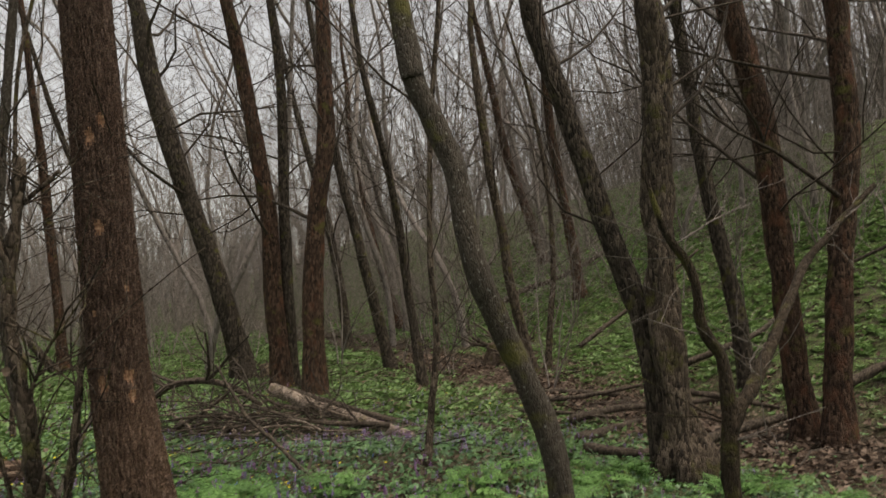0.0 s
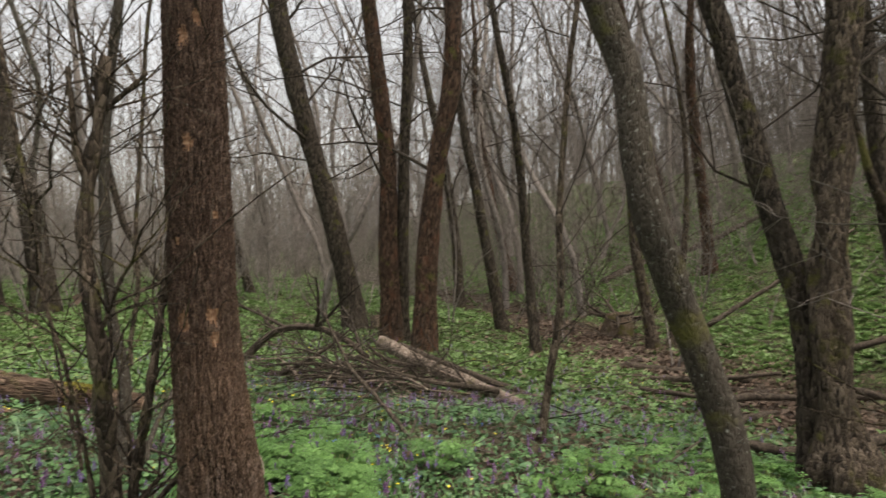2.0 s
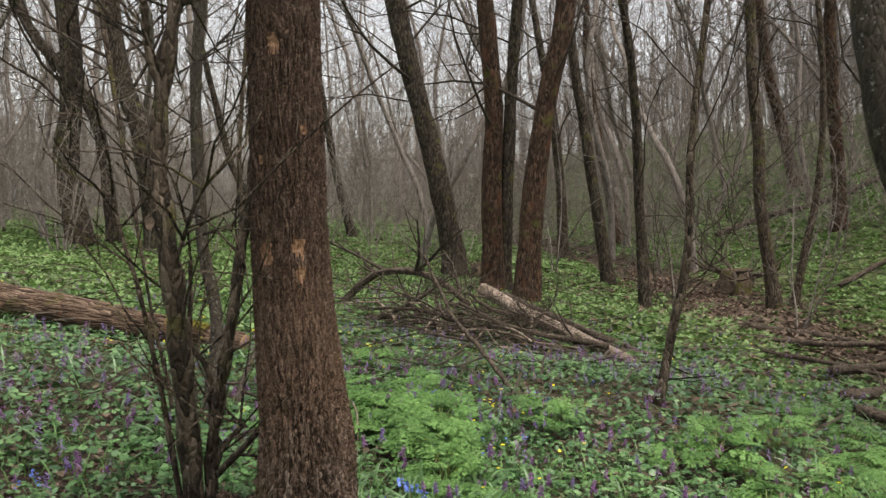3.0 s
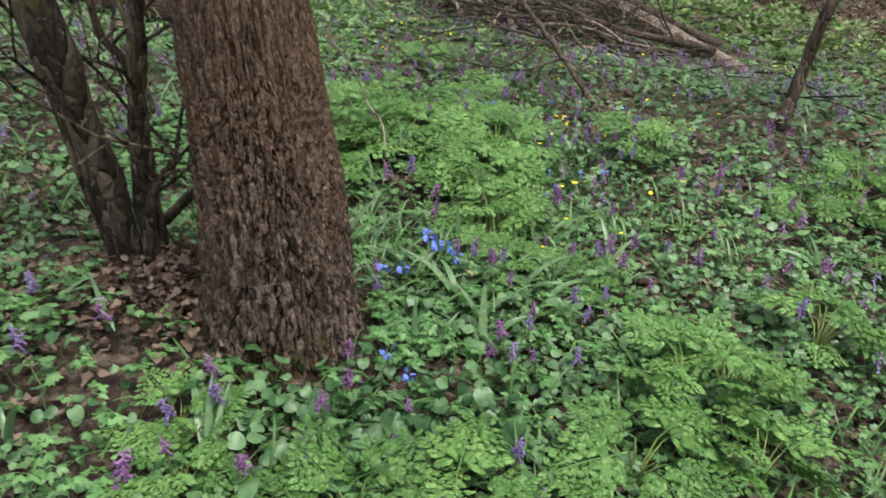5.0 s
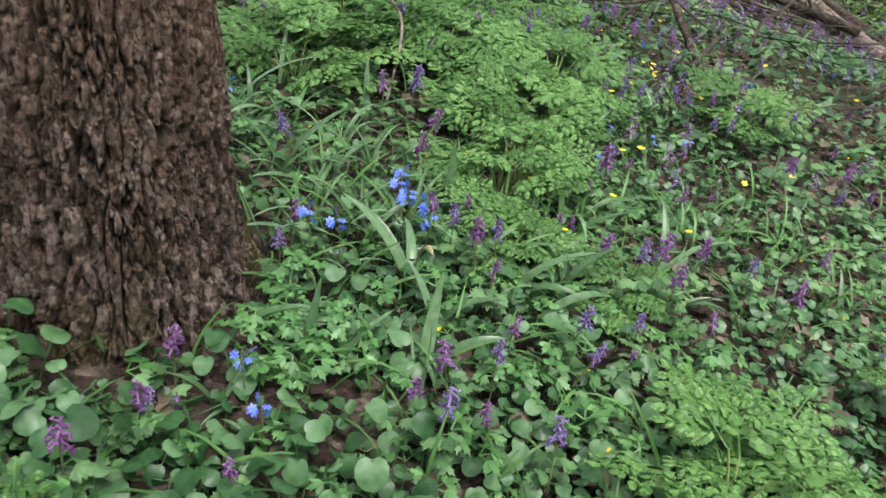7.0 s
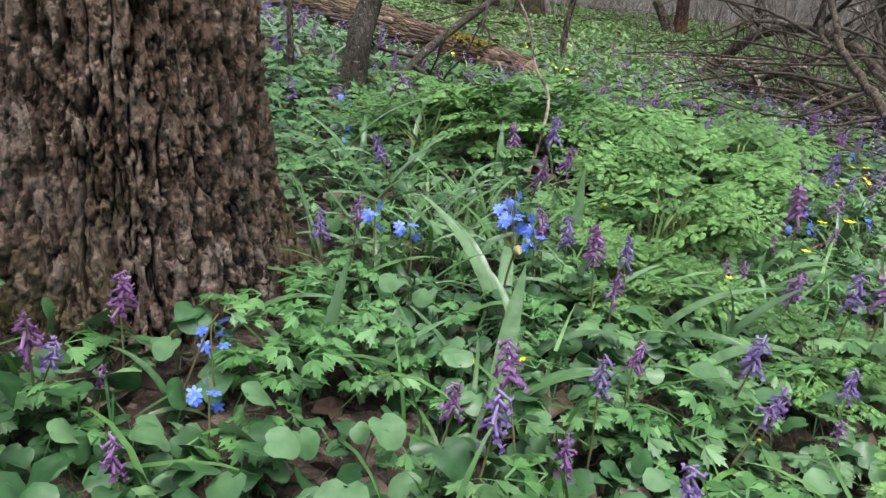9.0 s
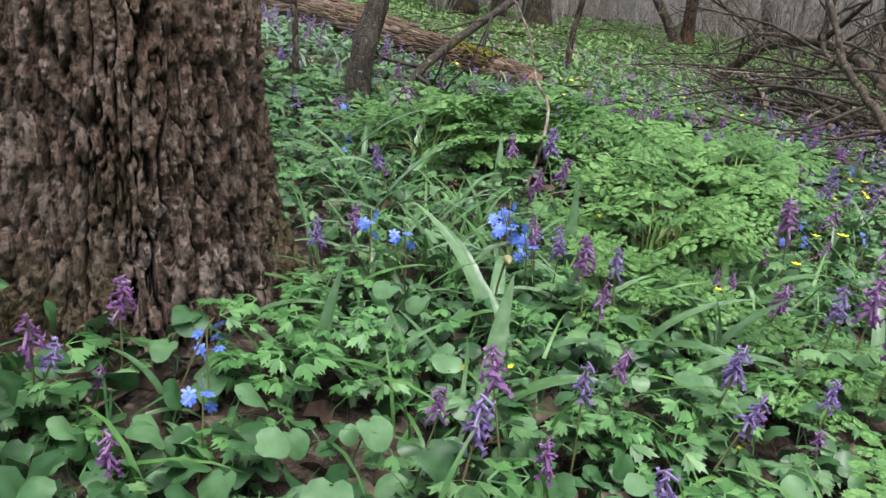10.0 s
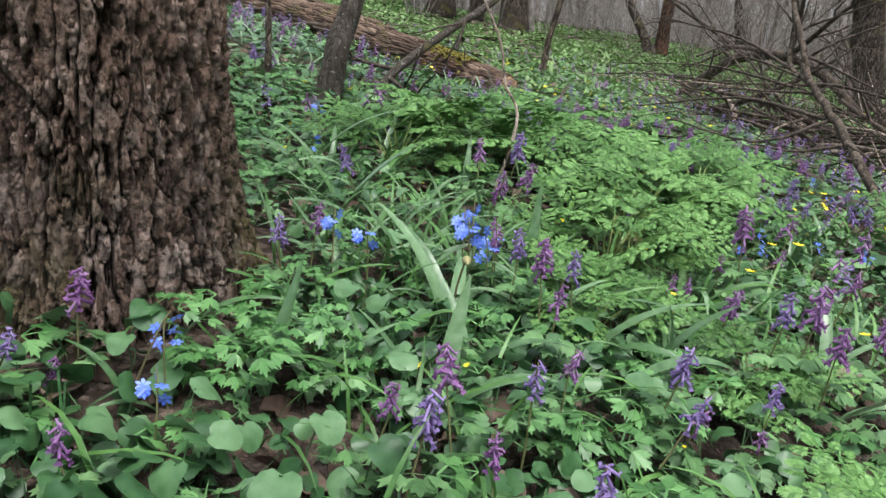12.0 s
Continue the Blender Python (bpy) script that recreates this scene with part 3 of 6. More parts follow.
standing_tree("slim shrub stem with crooked side shoots",
              [(-0.39, 5.76, -0.05), (-0.31, 5.83, 0.38), (-0.23, 5.86, 0.91), (-0.23, 5.85, 1.49), (-0.19, 5.87, 2.10), (-0.13, 5.89, 2.72)],
              0.031, 0.020, BARK_TAN, 23, 4.2, 0.3, 16, 1.1)
standing_tree("thick dark tree in the far grove",
              [(-11.70, 11.75, 0.50), (-11.92, 11.66, 1.97), (-11.83, 11.70, 3.48), (-11.91, 11.67, 5.08), (-12.00, 11.63, 5.92)],
              0.219, 0.190, BARK_DARK, 24, 12.0, 2.4, 18, 2.8)
standing_tree("crooked tree bending over in the far grove",
              [(-12.01, 12.90, 0.53), (-12.17, 12.84, 1.93), (-12.43, 12.74, 3.10), (-13.03, 12.51, 4.02), (-13.56, 12.30, 4.71), (-13.98, 12.13, 5.74)],
              0.130, 0.095, BARK_DARK, 25, 10.0, 2.2, 14, 2.4)
standing_tree("forked dark tree in the far grove",
              [(-10.17, 12.19, 0.39), (-10.31, 12.13, 1.55), (-10.51, 12.06, 2.62), (-10.85, 11.92, 3.68), (-11.04, 11.85, 5.05), (-11.13, 11.81, 5.89)],
              0.217, 0.163, BARK_DARK, 26, 12.0, 1.8, 20, 2.8)
standing_tree("young lichen-spotted stem behind the thick trunk",
              [(-2.29, 3.84, 0.12), (-2.285, 3.865, 0.27), (-2.30, 3.89, 0.35), (-2.31, 3.92, 0.44), (-2.33, 3.95, 0.55), (-2.37, 3.98, 0.70), (-2.44, 3.99, 0.93), (-2.50, 4.02, 1.40), (-2.52, 4.05, 2.0)],
              0.036, 0.028, BARK_LICHEN, 27, 5.0, 1.2, 12, 1.2)

standing_tree("slender bare pole among the flowers",
              [(-2.37, 3.70, 0.13), (-2.40, 3.70, 0.29), (-2.44, 3.71, 0.40), (-2.50, 3.72, 0.56), (-2.58, 3.75, 0.78)],
              0.010, 0.007, BARK_TAN, 31, 1.9, 0.5, 5, 0.4, 3, 1)
standing_tree("thin grey sapling on the flowery slope",
              [(-5.12, 7.78, 0.05), (-5.14, 7.79, 0.30), (-5.10, 7.80, 0.60), (-5.06, 7.82, 1.00), (-5.10, 7.84, 1.60)],
              0.030, 0.024, BARK_TAN, 32, 5.5, 0.9, 10, 0.9)
standing_tree("rust-brown straight tree deep in the wood",
              [(-9.20, 15.26, 0.30), (-9.22, 15.25, 1.00), (-9.26, 15.24, 2.00), (-9.34, 15.20, 3.60)],
              0.115, 0.100, BARK_RUST, 33, 10.0, 2.4, 12, 2.0)
standing_tree("dark stem leaning away from a straight neighbour",
              [(-9.10, 14.90, 0.30), (-9.45, 14.85, 0.70), (-9.85, 14.80, 1.20), (-10.40, 14.70, 2.10), (-10.80, 14.60, 3.60)],
              0.085, 0.070, BARK_DARK, 34, 8.0, 2.0, 10, 1.8)

standing_tree("slim dark tree on the green flat",
              [(-1.11, 12.13, -0.24), (-1.19, 12.20, 0.63), (-1.26, 12.19, 1.55), (-1.32, 12.10, 2.61), (-1.44, 11.88, 3.71)],
              0.085, 0.060, BARK_DARK, 35, 8.0, 1.2, 14, 1.8)
standing_tree("dark slim tree behind the green flat",
              [(-3.65, 18.32, 0.02), (-3.71, 18.35, 1.09), (-3.79, 18.30, 2.16), (-3.98, 18.09, 3.73)],
              0.130, 0.100, BARK_DARK, 36, 9.0, 2.0, 12, 2.2)
standing_tree("rust-brown tree standing on the bank",
              [(2.29, 19.39, 0.87), (2.20, 19.38, 2.18), (2.04, 19.25, 3.65), (1.88, 18.99, 5.19)],
              0.150, 0.120, BARK_RUST, 37, 10.0, 2.6, 12, 2.2)
standing_tree("leaning brown tree at the edge of the flat",
              [(-2.92, 22.91, 0.28), (-3.36, 22.85, 1.92), (-3.61, 22.72, 3.23), (-3.93, 22.37, 5.29)],
              0.150, 0.110, BARK_RUST, 38, 10.0, 2.6, 12, 2.2)
standing_tree("brown tree leaning on the upper bank",
              [(1.79, 24.79, 2.00), (1.35, 24.71, 3.64), (0.83, 24.45, 5.57), (0.62, 24.15, 6.96)],
              0.170, 0.130, BARK_RUST, 39, 12.0, 3.0, 12, 2.4)
standing_tree("thin leaning tree deep in the grove",
              [(-10.23, 20.10, 0.42), (-10.60, 19.90, 1.81), (-10.83, 19.64, 3.42), (-10.99, 19.26, 5.12)],
              0.120, 0.090, BARK_DARK, 40, 10.0, 2.4, 12, 2.2)


def forest():
    """The wood all round: a few bare trees, copied and turned, leaning a little downhill."""
    near, far = [], []
    for i in range(9):
        rand = np.random.default_rng(100 + i)
        h = rand.uniform(11, 15)
        p, q, w = [np.zeros(3)], np.zeros(3), np.array([rand.normal(0, 0.10), rand.normal(0, 0.10), 1.0])
        while q[2] < h:
            w = w + rand.normal(0, 0.17, 3) + [0, 0, 0.13]
            w /= np.linalg.norm(w)
            q = q + w * 1.2
            p.append(q.copy())
        if i < 5:
            near.append(standing_tree("bare grey-brown forest tree with fine twigs", p, rand.uniform(0.055, 0.095), 0.036, BARK_HAZED, 200 + i, h, 1.2, 14, 2.8, 3, 3, 0.0034, 8))
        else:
            far.append(standing_tree("bare grey-brown tree deep in the wood", p, rand.uniform(0.08, 0.14), 0.05, BARK_HAZED, 200 + i, h, 1.6, 13, 3.0, 3, 2, 0.007, 7))
    rand = np.random.default_rng(5)
    keep = [(-4.5, 13.2), (-3.2, 11.2), (-2.5, 10.6), (-1.95, 14.3), (0.7, 14), (3.6, 8.5), (3.7, 11), (1.7, 6.6), (-11.7, 11.8), (-10.2, 12.2), (-12, 12.9)]
    spots = []
    for count, lo, hi, kinds in ((44, 12, 27, near), (110, 25, 58, far)):
        mine, tries = [], 0
        while len(mine) < count and tries < 20000:
            tries += 1
            a, d = rand.uniform(-0.95, 1.15), lo + (hi - lo) * rand.uniform(0, 1) ** 0.8
            x, y = -0.3 - math.sin(a) * d, 1.5 + math.cos(a) * d
            if min(math.hypot(x - u, y - v) for u, v in keep + spots) < 1.1 or (d < 16 and rand.uniform() < 0.5):
                continue
            if d < 19 and 0.80 * x + 0.45 * y - 7.6 > 0 and rand.uniform() < 0.7:
                continue
            spots.append((x, y))
            mine.append((x, y, a))
        for i, (x, y, a) in enumerate(mine):
            lean = rand.normal(5.5, 4)
            side = Vector((-math.cos(a), -math.sin(a), 0))
            m = Matrix.Translation((x, y, float(ground(x, y)) - 0.08)) @ Matrix.Rotation(radians(lean), 4, Vector((0, 0, 1)).cross(side)) @ pose(0, 0, 0, 0, 0, rand.uniform(0, 360))
            s = rand.uniform(0.75, 1.15)
            ob = copy_thing(kinds[i % len(kinds)], m) if i >= len(kinds) else kinds[i]
            ob.matrix_basis = m @ Matrix.Diagonal((s, s, s, 1))


forest()


def thicket():
    """Thin shrub stems between the trees."""
    kinds = []
    for i in range(4):
        rand = np.random.default_rng(300 + i)
        root = thing("shrub", "bare many-stemmed woodland shrub with thin twigs", "shrub", "undergrowth shrubs")
        c = Geo()
        for k in range(rand.integers(3, 5)):
            g = Geo()
            a = rand.uniform(0, 6.28)
            w, q, p = np.array([0.35 * math.cos(a), 0.35 * math.sin(a), 1.0]), np.array([0.06 * math.cos(a), 0.06 * math.sin(a), -0.05]), []
            for j in range(6):
                p.append(q.copy())
                w = w + rand.normal(0, 0.13, 3)
                q = q + w / np.linalg.norm(w) * rand.uniform(0.4, 0.6)
            line = smooth_line(p, 12)
            tube(g, line, np.linspace(0.014, 0.005, 12), 5)
            part("stem", g, BARK_HAZED, root)
            for j in range(9):
                b = rand.uniform(0, 6.28)
                bough(c, line[rand.integers(3, 12)], np.array([math.cos(b), math.sin(b), 0.5]), 0.8, 0.006, 1, rand, 0.0, 4, 0.0025)
        tagged(part("crown", c, TWIG, root), kind="stuff")
        kinds.append(root)
    rand = np.random.default_rng(6)
    n = 0
    while n < 115:
        a, d = rand.uniform(-0.85, 0.95), 8.5 + 15 * rand.uniform(0, 1)
        x, y = -0.3 - math.sin(a) * d, 1.5 + math.cos(a) * d
        if math.hypot(x + 2.4, y - 8.2) < 2.2 or (a > 0.05 and d < 13) or (d < 11 and n % 3):
            continue
        m = pose(x, y, float(ground(x, y)), 0, 0, rand.uniform(0, 360))
        s = rand.uniform(0.6, 1.3)
        ob = copy_thing(kinds[n % 4], m) if n >= 4 else kinds[n]
        ob.matrix_basis = m @ Matrix.Diagonal((s, s, s, 1))
        n += 1


thicket()


def far_woods():
    """The closed wall of stems and twigs in the distance."""
    g = Geo()
    rand = np.random.default_rng(8)
    for i in range(1600):
        a, d = rand.uniform(-1.15, 1.3), rand.uniform(46, 95)
        x, y = -0.3 - math.sin(a) * d, 1.5 + math.cos(a) * d
        z = float(ground(x, y))
        h = rand.uniform(7, 16)
        w = np.array([rand.normal(-0.05, 0.07), rand.normal(0, 0.07), 1.0])
        base = np.array([x, y, z - 0.2])
        r = rand.uniform(0.035, 0.10)
        tube(g, [base, base + w * h * 0.25 + rand.normal(0, 0.12, 3), base + w * h * 0.55 + rand.normal(0, 0.35, 3), base + w * h + rand.normal(0, 0.7, 3)], [r, r * 0.85, r * 0.6, 0.02], 3)
        for k in range(7):
            s = rand.uniform(0.12, 1.0)
            b = rand.uniform(0, 6.28)
            q = base + w * h * s
            e = q + np.array([math.cos(b), math.sin(b), rand.uniform(0.4, 1.6)]) * rand.uniform(0.8, 2.2)
            tube(g, [q, (q + e) / 2 + rand.normal(0, 0.15, 3), e], [0.03, 0.02, 0.012], 3)
    for i in range(800):
        x, y = rand.uniform(2, 45), rand.uniform(10, 55)
        h = 0.80 * x + 0.45 * y - 7.6
        if h < 10:
            continue
        base = np.array([x, y, float(ground(x, y)) - 0.2])
        w = np.array([rand.normal(-0.10, 0.10), rand.normal(0, 0.08), 1.0])
        tall = rand.uniform(5, 12)
        tube(g, [base, base + w * tall * 0.5 + rand.normal(0, 0.35, 3), base + w * tall + rand.normal(0, 0.8, 3)], [rand.uniform(0.035, 0.09), 0.045, 0.015], 3)
        for k in range(12):
            q = base + w * tall * rand.uniform(0.08, 1.0)
            b = rand.uniform(0, 6.28)
            e = q + np.array([math.cos(b), math.sin(b), rand.uniform(0.1, 1.3)]) * rand.uniform(0.6, 2.0)
            tube(g, [q, (q + e) / 2 + rand.normal(0, 0.15, 3), e], [0.022, 0.014, 0.008], 3)
    for i in range(33000):
        a, d = rand.uniform(-0.5, 1.25), rand.uniform(17, 48)
        x, y = -0.3 - math.sin(a) * d, 1.5 + math.cos(a) * d
        q = np.array([x, y, float(ground(x, y)) + rand.uniform(-0.1, 1.0) ** 1.0 * rand.choice([3.0, 8.0, 13.0, 15.0]) * d / 30])
        b = rand.uniform(0, 6.28)
        e = q + np.array([math.cos(b), math.sin(b), rand.uniform(0.0, 1.8)]) * rand.uniform(0.5, 1.5)
        r = 0.00030 * d
        tube(g, [q, (q + e) / 2 + rand.normal(0, 0.14, 3), e], [r, r * 0.8, r * 0.5], 3)
    stuff("far_woods", g, BARK_HAZED, "dense grey-brown bare woodland in the distance", "woods")


far_woods()

# ---- fallen wood ----
def log_thing(label, pts, r0, r1, mat, sides=14, rows=30, cut=None, knots=0.3, furrowed=False):
    base = np.array(pts[0], float)
    root = thing("fallen_log", label, "log", "fallen wood", pose(*base))
    g = Geo()
    line = smooth_line([np.array(p, float) - base for p in pts], rows)
    tube(g, line, np.linspace(r0, r1, rows), sides, knots, cap=True)
    if furrowed:
        v = g.v[0]
        ring, k = v[:rows * sides].reshape(rows, sides, 3), np.arange(rows)[:, None] * 0.045
        out = ring - line[:, None]
        out /= np.linalg.norm(out, axis=2)[..., None]
        th = np.arange(sides)[None] * 2 * math.pi / sides
        ridge = vnoise(np.cos(th) * 9 + 3, np.sin(th) * 9, k * 1.4 * rows / 420) + 0.6 * vnoise(np.cos(th) * 21, np.sin(th) * 21, k * 4)
        flake = vnoise(np.cos(th) * 2.6 + 8, np.sin(th) * 2.6, k * 2.2)
        push = 0.007 * (ridge / 1.6 - 0.5) + 0.012 * np.clip((flake - 0.55) * 12, 0, 1)
        ring += out * push[..., None] * (r0 / 0.17)
    part("stem", g, mat, root)
    if cut:
        c = Geo()
        w = line[-1] - line[-2]
        w /= np.linalg.norm(w)
        tube(c, [line[-1] + w * 0.001, line[-1] + w * 0.012], [r1 * 0.97, r1 * 0.93], 26, 0.16, cap=True)
        part("cut_face", c, cut, root, "weathered brown sawn end")
    return root


def cut_wood():
    m, nt, bs = material("cut_wood", 0.8, 0.2)
    co = node(nt, "TexCoord").outputs["Object"]
    n = node(nt, "TexNoise", {"Vector": co}, Scale=45.0, Detail=5.0).outputs["Fac"]
    nt.links.new(ramp(nt, n, (0.3, (0.10, 0.065, 0.04)), (0.6, (0.24, 0.16, 0.10)), (0.85, (0.33, 0.25, 0.17))), bs.inputs["Base Color"])
    nt.links.new(node(nt, "Bump", {"Height": n}, Strength=0.4, Distance=0.01).outputs[0], bs.inputs["Normal"])
    return m


CUT = cut_wood()
LOGBARK = bark("log_bark", (0.024, 0.016, 0.011), (0.105, 0.068, 0.047), (0.250, 0.180, 0.132), 0.8, rust=0.10, moss=0.22, depth=1.0, lying=True)
MOSSY = bark("mossy_log_bark", (0.04, 0.03, 0.022), (0.11, 0.08, 0.058), (0.2, 0.16, 0.12), 0.9, moss=0.7, depth=0.8)
PALELOG = bark("pale_log_bark", (0.06, 0.045, 0.036), (0.20, 0.155, 0.125), (0.38, 0.32, 0.27), 1.0, moss=0.2, depth=0.6)

big_log = log_thing("long fallen log with peeling red-brown bark and a sawn end",
          [(-8.6, 5.42, 0.50), (-7.2, 5.55, 0.36), (-6.14, 5.64, 0.31), (-5.3, 5.70, 0.24), (-4.63, 5.75, 0.175), (-4.05, 5.79, 0.12), (-3.54, 5.82, 0.07)], 0.185, 0.078, LOGBARK, 96, 420, CUT, 0.16, True)
log_thing("second fallen log half sunk in the leaves", [(-5.6, 5.02, 0.16), (-4.9, 5.14, 0.10), (-4.3, 5.26, 0.06), (-3.8, 5.36, 0.03), (-3.45, 5.42, 0.02)], 0.085, 0.05, LOGBARK, 40, 120, None, 0.2, True)
log_thing("pale weathered log sliding out of the brushwood", [(-2.75, 9.45, 0.20), (-2.05, 8.95, 0.00), (-1.45, 8.45, -0.10), (-0.78, 7.80, -0.21)], 0.085, 0.06, PALELOG, 20, 60)
log_thing("thin dark fallen stem beside the brushwood", [(-2.6, 9.75, 0.12), (-2.0, 9.40, -0.02), (-1.2, 8.85, -0.18), (-0.60, 8.50, -0.29)], 0.050, 0.032, BRUSH, 12, 40)
log_thing("broken dark log piece in the grass", [(-0.16, 8.82, -0.33), (0.05, 8.74, -0.36), (0.27, 8.60, -0.39)], 0.055, 0.045, BRUSH, 12, 20)
for pts, r in (([(1.0, 9.2, -0.40), (1.6, 9.6, -0.38), (2.4, 9.9, -0.42), (3.1, 10.0, -0.40)], 0.07), ([(1.9, 7.6, -0.48), (2.5, 7.9, -0.40), (3.1, 8.0, -0.30)], 0.09),
               ([(2.2, 9.6, -0.15), (2.9, 9.4, -0.30), (3.5, 9.3, -0.45)], 0.06), ([(0.2, 11.0, -0.40), (1.2, 10.8, -0.38), (2.2, 11.0, -0.30)], 0.06),
               ([(4.3, 9.5, -0.30), (5.1, 9.6, 0.0), (6.0, 9.4, 0.25)], 0.09), ([(1.0, 7.7, -0.42), (1.5, 7.5, -0.46), (1.9, 7.5, -0.44)], 0.075),
               ([(-0.28, 21.30, 0.60), (0.88, 22.0, 1.10), (2.19, 21.9, 1.50), (4.10, 22.9, 2.42)], 0.15), ([(0.25, 11.75, -0.36), (1.10, 11.83, -0.44), (1.94, 11.58, -0.50)], 0.085),
               ([(1.00, 8.29, -0.46), (1.43, 8.92, -0.50), (1.87, 9.56, -0.54)], 0.09), ([(3.0, 11.6, -0.1), (4.2, 11.9, 0.25), (5.0, 12.6, 0.7)], 0.07), ([(1.6, 13.6, 0.1), (3.0, 14.4, 0.9), (4.2, 14.9, 1.7)], 0.06),
               ([(0.4, 9.9, -0.38), (0.9, 9.5, -0.36), (1.5, 9.3, -0.42)], 0.045)):
    log_thing("dark rotting branch lying in the leaf-filled hollow", pts, r * 0.75, r * 0.4, BRUSH, 11, 34, None, 0.7)


def stick(label, pts, r0, r1, mat=None, twigs=0, seed=0, reach=0.5):
    base = np.array(pts[0], float)
    root = thing("branch", label, "branch", "fallen wood", pose(*base))
    g = Geo()
    line = smooth_line([np.array(p, float) - base for p in pts], 22)
    tube(g, line, np.linspace(r0, r1, 22), 8, 0.35, cap=True)
    part("stem", g, mat or BRUSH, root)
    if twigs:
        rand, c = np.random.default_rng(seed), Geo()
        for i in range(twigs):
            a = rand.uniform(0, 6.28)
            bough(c, line[rand.integers(4, 22)], np.array([math.cos(a), math.sin(a), rand.uniform(-0.1, 0.6)]), reach * rand.uniform(0.5, 1.2), r1 * 0.8, 1, rand, 0.05, 4, 0.0022)
        tagged(part("crown", c, DARKTWIG, root), kind="stuff")


stick("bare lichen-grey stick leaning from the ground", [(-2.20, 3.92, 0.10), (-2.275, 4.063, 0.234), (-2.331, 4.216, 0.318), (-2.376, 4.373, 0.399), (-2.422, 4.58, 0.508), (-2.474, 4.808, 0.66)], 0.016, 0.013, BARK_LICHEN, 4, 32, 0.3)
stick("thick arched branch rising over the brushwood", [(-4.30, 8.64, -0.03), (-4.15, 8.68, 0.13), (-4.02, 8.70, 0.26), (-3.78, 8.56, 0.39), (-3.54, 8.40, 0.46), (-3.05, 8.09, 0.50), (-2.70, 8.00, 0.40), (-2.40, 7.95, 0.20)], 0.055, 0.030, BRUSH, 6, 33, 0.9)
stick("short dark forked stick beside the thick trunk", [(-1.58, 2.98, 0.24), (-1.50, 3.02, 0.33), (-1.44, 3.05, 0.40), (-1.36, 3.10, 0.44)], 0.014, 0.010, BRUSH, 1, 34, 0.15)
stick("broken pale dead stalk standing among the leaves", [(-1.47, 3.80, 0.03), (-1.53, 3.91, 0.23), (-1.60, 3.92, 0.31), (-1.66, 3.94, 0.40), (-1.77, 3.96, 0.50)], 0.0042, 0.0025, PALELOG)


